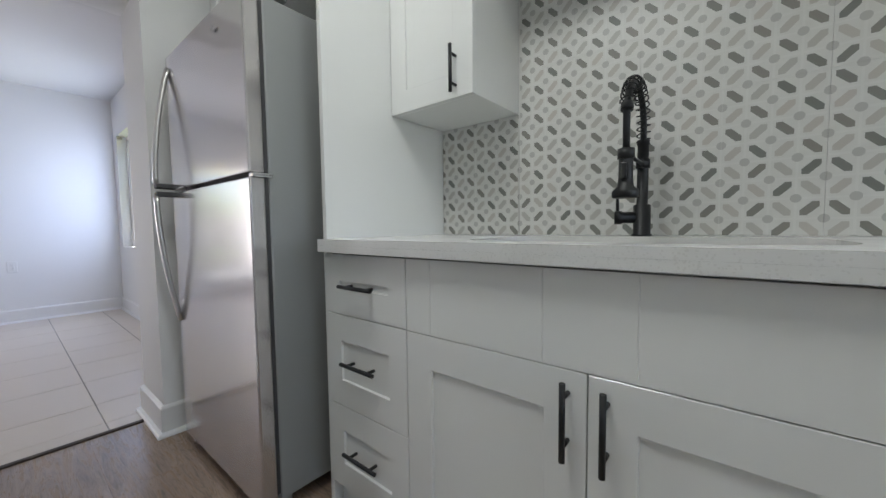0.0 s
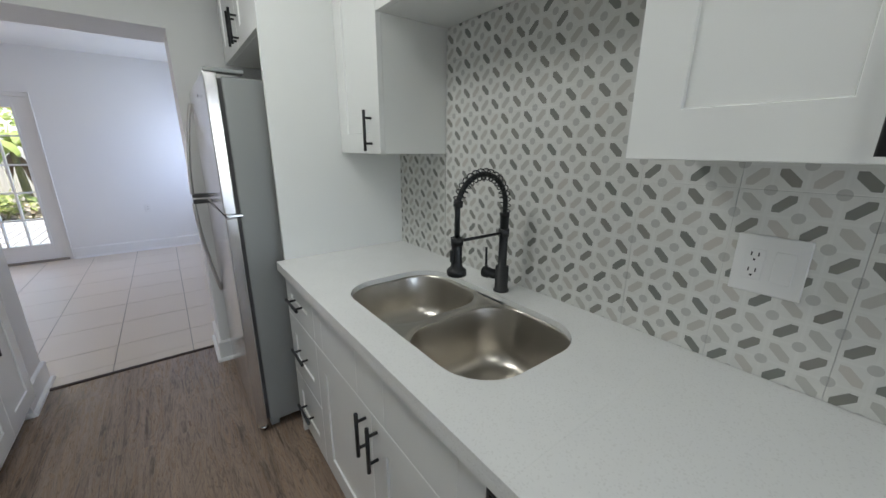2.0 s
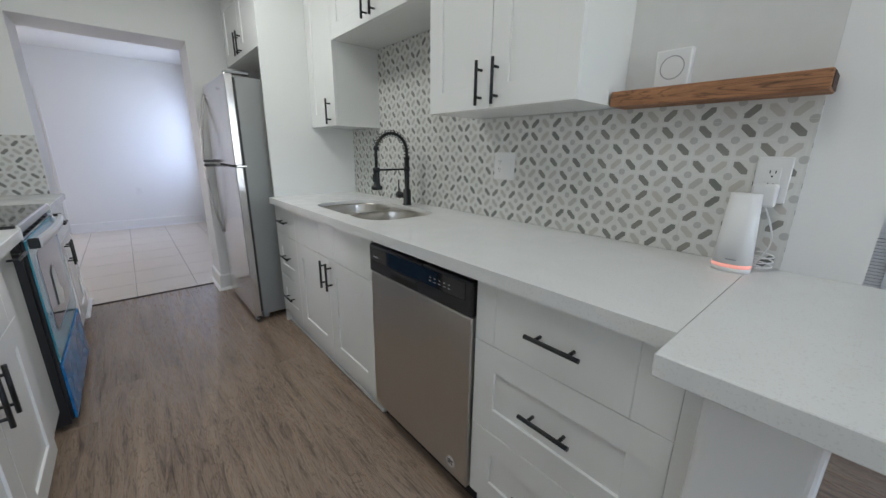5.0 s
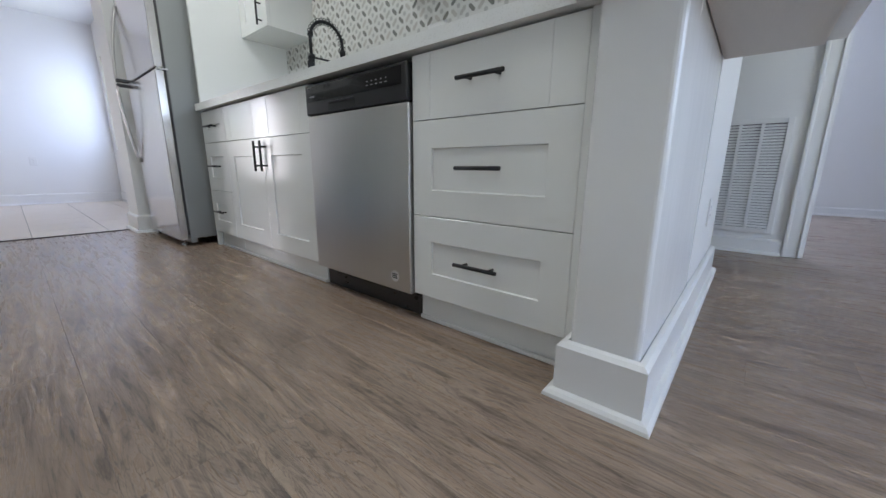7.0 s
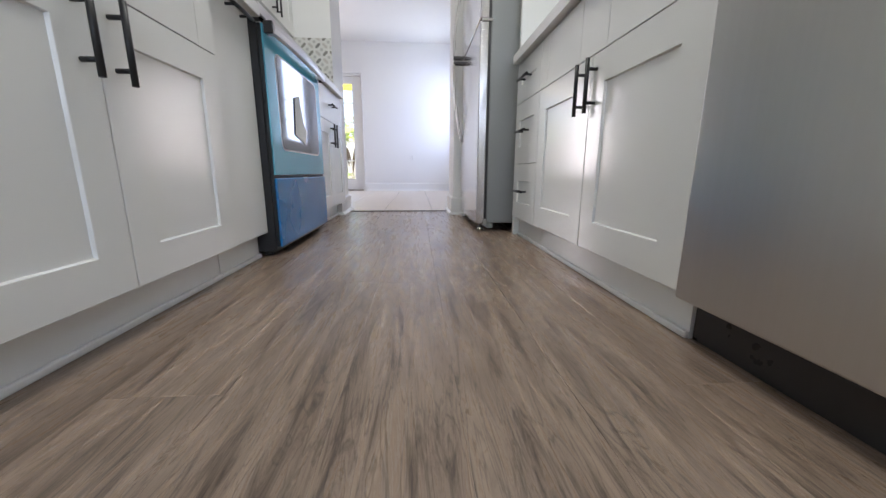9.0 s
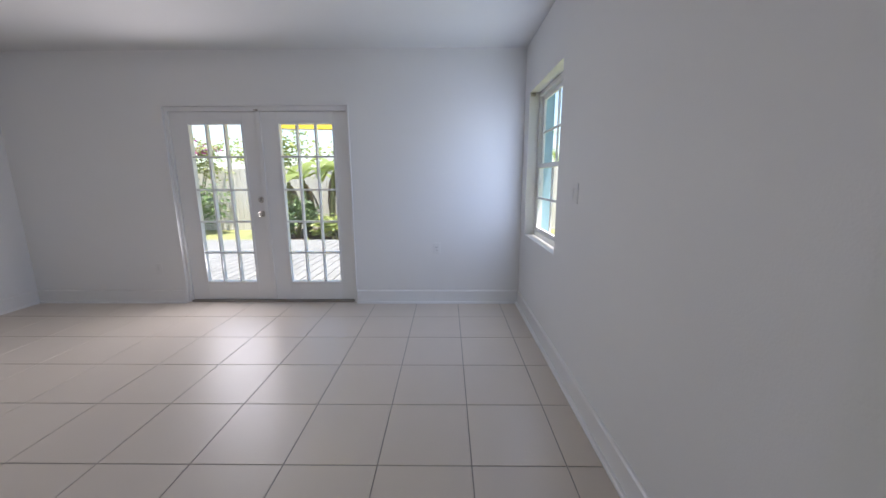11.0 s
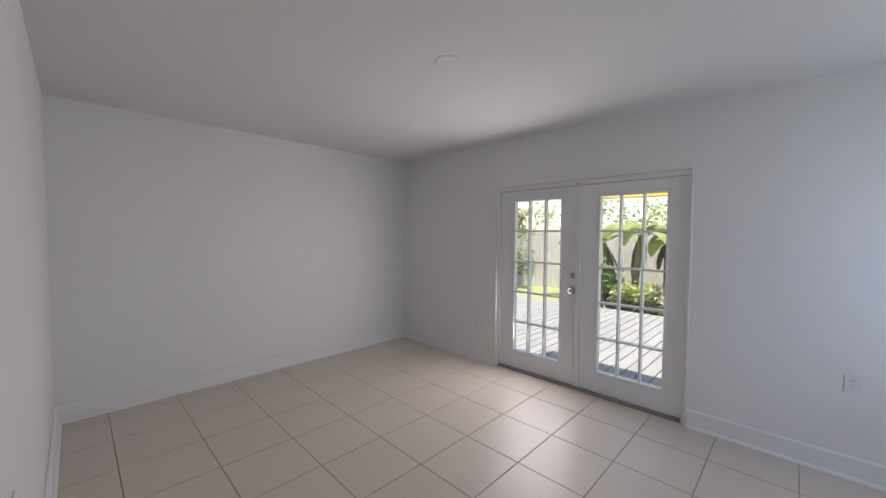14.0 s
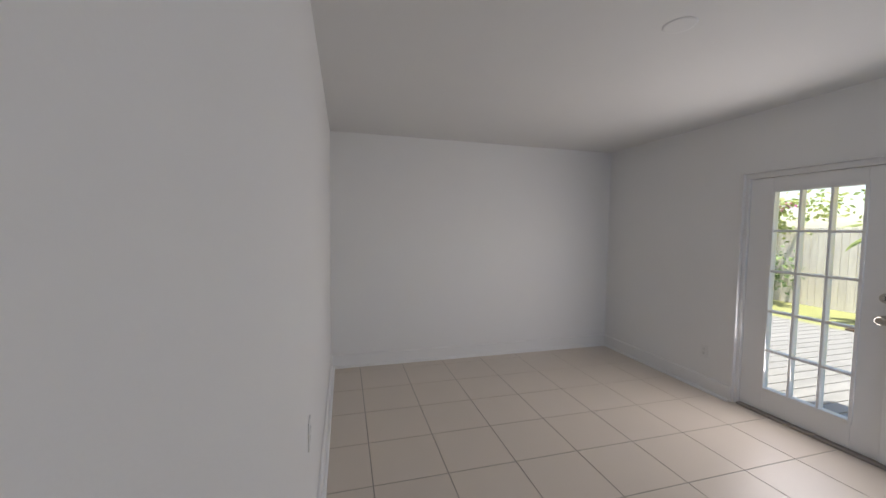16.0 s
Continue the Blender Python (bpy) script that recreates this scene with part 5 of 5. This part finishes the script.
part("foot", tower(CT, CT + 0.012, 0.98, 1.0), PLASTIC, ro)
part("light_band", tower(CT + 0.0121, CT + 0.022, 0.99, 0.99), glow_mat("red_glow", (1.0, 0.42, 0.35), 0.10), ro, "glowing red band")
part("tower", tower(CT + 0.0221, CT + 0.212, 1.0, 0.74), PLASTIC, ro)
part("maker_mark", box(B(), -0.1428, -0.1416, -2.41, -2.385, CT + 0.034, CT + 0.037), PRINT, ro)
ad = thing("power_adapter", (-0.03, -2.425, 1.125), "white power adapter plugged into the socket", "adapter")
part("case", box(B(), -0.055, -0.0175, -2.447, -2.395, 1.090, 1.150, 0.005, 2), PLASTIC, ad)
pts = []
for q in range(25):
    t = q / 24
    pts.append((-0.045 - 0.02 * math.sin(9 * t), -2.43 - 0.03 * math.sin(5 * t), 1.09 - (1.09 - CT - 0.004) * min(1, t * 1.6)))
part("cable", tube(B(), pts, 0.0022, 6), PLASTIC, ad)
cb = thing("cable_coil", (-0.04, -2.45, CT), "loose white cable coiled behind the router", "cable")
pts = [(-0.045 + 0.028 * math.cos(q * 0.5) + 0.004 * math.sin(q), -2.448 + 0.026 * math.sin(q * 0.5), CT + 0.003 + 0.0011 * q) for q in range(40)]
part("cable", tube(B(), pts, 0.0022, 6), PLASTIC, cb)

# living room wall: return grille, thermostat, doorway casing
gr = thing("return_grille", (1.61, -2.735, 0.13), "large white louvred return air grille on the wall", "vent")
bm = box(B(), 1.606, 1.619, -2.905, -2.875, 0.135, 0.845, 0.002, 1)
box(bm, 1.606, 1.619, -2.545, -2.515, 0.135, 0.845, 0.002, 1)
box(bm, 1.606, 1.619, -2.875, -2.545, 0.135, 0.165, 0.002, 1)
box(bm, 1.606, 1.619, -2.875, -2.545, 0.815, 0.845, 0.002, 1)
for y in (-2.765, -2.655):
    box(bm, 1.607, 1.618, y - 0.008, y + 0.008, 0.165, 0.815)
part("frame", bm, PLASTIC, gr)
part("backing", box(B(), 1.6175, 1.6195, -2.875, -2.545, 0.165, 0.815), mat("duct_shadow_grey", (0.13, 0.13, 0.135), 0.8, 0, 0.1, 20), gr)
for k in range(36):
    z = 0.170 + k * 0.0179
    for a, b in ((-2.875, -2.773), (-2.757, -2.663), (-2.647, -2.545)):
        bm = B()
        vs = [bm.verts.new(p) for p in ((1.6075, a, z), (1.6075, b, z), (1.6165, b, z + 0.0135), (1.6165, a, z + 0.0135), (1.609, a, z - 0.0012), (1.609, b, z - 0.0012), (1.6175, b, z + 0.0122), (1.6175, a, z + 0.0122))]
        for q in ((0, 1, 2, 3), (7, 6, 5, 4), (0, 4, 5, 1), (3, 2, 6, 7)):
            bm.faces.new([vs[i] for i in q])
        part("slat", bm, PLASTIC, gr)
th = thing("thermostat", (1.60, -2.885, 1.475), "white wall thermostat with a grey screen", "thermostat")
part("case", box(B(), 1.597, 1.619, -2.945, -2.825, 1.475, 1.565, 0.004, 2), PLASTIC, th)
part("screen", box(B(), 1.5958, 1.5975, -2.93, -2.875, 1.513, 1.553), mat("lcd_grey", (0.10, 0.13, 0.12), 0.3), th)
dc = thing("door_2", (1.68, -3.51, 0), "white cased doorway with bare hinges", "door frame", "", "structure")
for y0, y1, z0, z1 in ((-3.05, -2.97, 0, 2.11), (-3.995, -3.92, 0, 2.11), (-3.92, -3.05, 2.03, 2.11)):
    part("casing", box(B(), 1.603, 1.619, y0, y1, z0, z1, 0.003, 1), TRIM, dc)
for y0, y1, z0, z1 in ((-2.986, -2.966, 0, 2.114), (-3.999, -3.979, 0, 2.114), (-3.979, -2.986, 2.094, 2.114), (-3.050, -3.040, 0, 2.04), (-3.930, -3.920, 0, 2.04)):
    part("casing_bead", box(B(), 1.594, 1.6028, y0, y1, z0, z1, 0.004, 2), TRIM, dc)

for y0, y1, z0, z1 in ((-3.05 - 0.018, -3.0505, 0, 2.03), (-3.9195, -3.902, 0, 2.03), (-3.902, -3.068, 2.012, 2.0295)):
    part("jamb", box(B(), 1.6195, 1.745, y0, y1, z0, z1, 0.001, 1), TRIM, dc)
for z in (0.25, 1.0, 1.75):
    bm = tube(B(), [(1.737, -3.072, z - 0.045), (1.737, -3.072, z + 0.045)], 0.006, 10)
    box(bm, 1.705, 1.737, -3.0705, -3.0685, z - 0.044, z + 0.044)
    part("hinge", bm, NICKEL, dc, "nickel butt hinge")

# ---- pieces of floors and walls ----
tf = solid("floor_tiled_room", box(B(), TRX0, TRX1, 1.245, TRY1 + 0.16, -0.25, -0.004), GROUT, "square cream ceramic floor tiles with grey grout", "floor")
PX, PY, GX, GY = 0.4345, 0.4555, -1.008, 3.027
tile_meshes = {}


def floor_tile(x0, x1, y0, y1):
    key = (round(x1 - x0, 3), round(y1 - y0, 3))
    if key not in tile_meshes:
        tile_meshes[key] = mesh_of("tile", box(B(), 0, key[0], 0, key[1], -0.0038, 0.0, 0.0014, 1), FLOORTILE)
    ob = new("tile", tile_meshes[key])
    ob.parent = tf
    ob.location = (x0, y0, 0)


kx0, kx1 = math.floor((TRX0 - GX) / PX), math.ceil((TRX1 - GX) / PX)
ky0, ky1 = math.floor((1.25 - GY) / PY), math.ceil((TRY1 - GY) / PY)
g = 0.0024
for i in range(kx0, kx1):
    for j in range(ky0, ky1):
        x0, x1 = max(TRX0 + 0.001, GX + i * PX + g), min(TRX1 - 0.001, GX + (i + 1) * PX - g)
        y0, y1 = max(1.2505, GY + j * PY + g), min(TRY1 + 0.02, GY + (j + 1) * PY - g)
        if y0 < TRY0 - 0.01:      # the strip within the opening's depth
            lo_y = y0
            if x1 > OPX0 and x0 < OPX1:
                floor_tile(max(x0, OPX0 + 0.001), min(x1, OPX1 - 0.001), lo_y, min(y1, TRY0 - 0.001))
            y0 = TRY0 + 0.001
        if x1 - x0 > 0.01 and y1 - y0 > 0.01:
            floor_tile(x0, x1, y0, y1)
solid("threshold_strip", box(B(), OPX0 + 0.001, OPX1 - 0.001, 1.222, 1.2495, -0.003, 0.006, 0.003, 2), UNDERFLOOR, "dark wooden threshold strip between vinyl and tile", "trim")

wf = solid("floor_kitchen", box(B(), -2.35, 4.9, -6.08, 1.2215, -0.25, -0.004), UNDERFLOOR, "hand-scraped grey-brown vinyl plank floor", "floor")
PW = 0.181
plank_meshes = {}
rng = random.Random(21)
row = 0
x = -2.35
while x < 4.88:
    w = min(PW, 4.899 - x)
    y = -6.079 - rng.uniform(0, 1.1)
    while y < 1.22:
        ln = 1.22
        y0, y1 = max(y, -6.079), min(y + ln, 1.2205)
        if y1 - y0 > 0.02:
            key = (round(w - 0.0002, 4), round(y1 - y0 - 0.0002, 4))
            if key not in plank_meshes:
                plank_meshes[key] = mesh_of("plank", box(B(), 0, key[0], 0, key[1], -0.0038, 0.0, 0.0003, 1), PLANK)
            ob = new("plank", plank_meshes[key])
            ob.parent = wf
            ob.location = (x, y0, 0)
        y += ln
    x += PW
    row += 1

# patterned wall tiles
TS, LOW, ORG = 0.2046, 0.908, -1.405 + 7 * 0.2046
TURNED = ((2, 0), (4, 0), (5, 0), (7, 0), (8, 0), (10, 0), (11, 0), (12, 0), (7, 1), (6, 2), (8, 2), (9, 2), (10, 2), (11, 2), (4, 4))
SPLASH = pattern_tile("patterned_wall_tile", "Y", ORG, LOW, TURNED)
SPLASHN = pattern_tile("patterned_wall_tile_north", "X", -1.78, LOW)
bs = solid("backsplash", box(B(), -0.0035, -0.0005, -2.488, -0.001, CT + 0.0005, 1.846), PALEGROUT, "grey and white geometric patterned wall tiles", "backsplash")
bw = solid("backsplash_west", box(B(), LB + 0.0005, LB + 0.0035, -2.60, 0.996, CT + 0.0005, 1.290), PALEGROUT, "grey and white patterned wall tiles behind the range", "backsplash")
bn = solid("backsplash_north", box(B(), LB + 0.004, -1.760, 0.9965, 0.9995, CT + 0.0005, 1.292), PALEGROUT, "grey and white patterned wall tiles beside the opening", "backsplash")
splash_meshes = {}


def splash(parent, axis, face, out, a0, a1, z0, z1, material, org):
    k0, k1 = math.floor((a0 - org) / TS), math.ceil((a1 - org) / TS)
    for i in range(k0, k1):
        for j in range(0, 6):
            p0, p1 = max(a0, org + i * TS + 0.0001), min(a1, org + (i + 1) * TS - 0.0001)
            q0, q1 = max(z0, LOW + j * TS + 0.0001), min(z1(0.5 * (p0 + p1)) if callable(z1) else z1, LOW + (j + 1) * TS - 0.0001)
            if p1 - p0 < 0.005 or q1 - q0 < 0.005:
                continue
            key = (axis, out, round(p1 - p0, 3), round(q1 - q0, 3), material.name)
            if key not in splash_meshes:
                bm = box(B(), 0, out * 0.0055, 0, key[2], 0, key[3], 0.0002, 1) if axis == "y" else box(B(), 0, key[2], 0, out * 0.0055, 0, key[3], 0.0002, 1)
                splash_meshes[key] = mesh_of("tile", bm, material)
            ob = new("tile", splash_meshes[key])
            ob.parent = parent
            ob.location = (face, p0, q0) if axis == "y" else (p0, face, q0)


splash(bs, "y", -0.0036, -1, -0.377, -0.002, CT + 0.001, 1.373, SPLASH, ORG)
splash(bs, "y", -0.0036, -1, -1.303, -0.377, CT + 0.001, 1.846, SPLASH, ORG)
splash(bs, "y", -0.0036, -1, -1.992, -1.303, CT + 0.001, 1.376, SPLASH, ORG)
splash(bs, "y", -0.0036, -1, -2.488, -1.992, CT + 0.001, 1.372, SPLASH, ORG)
splash(bw, "y", LB + 0.0036, 1, -2.60, 0.99, CT + 0.001, 1.290, SPLASH, ORG)
splash(bn, "x", 0.9964, -1, LB + 0.01, -1.761, CT + 0.001, 1.292, SPLASHN, -1.78)
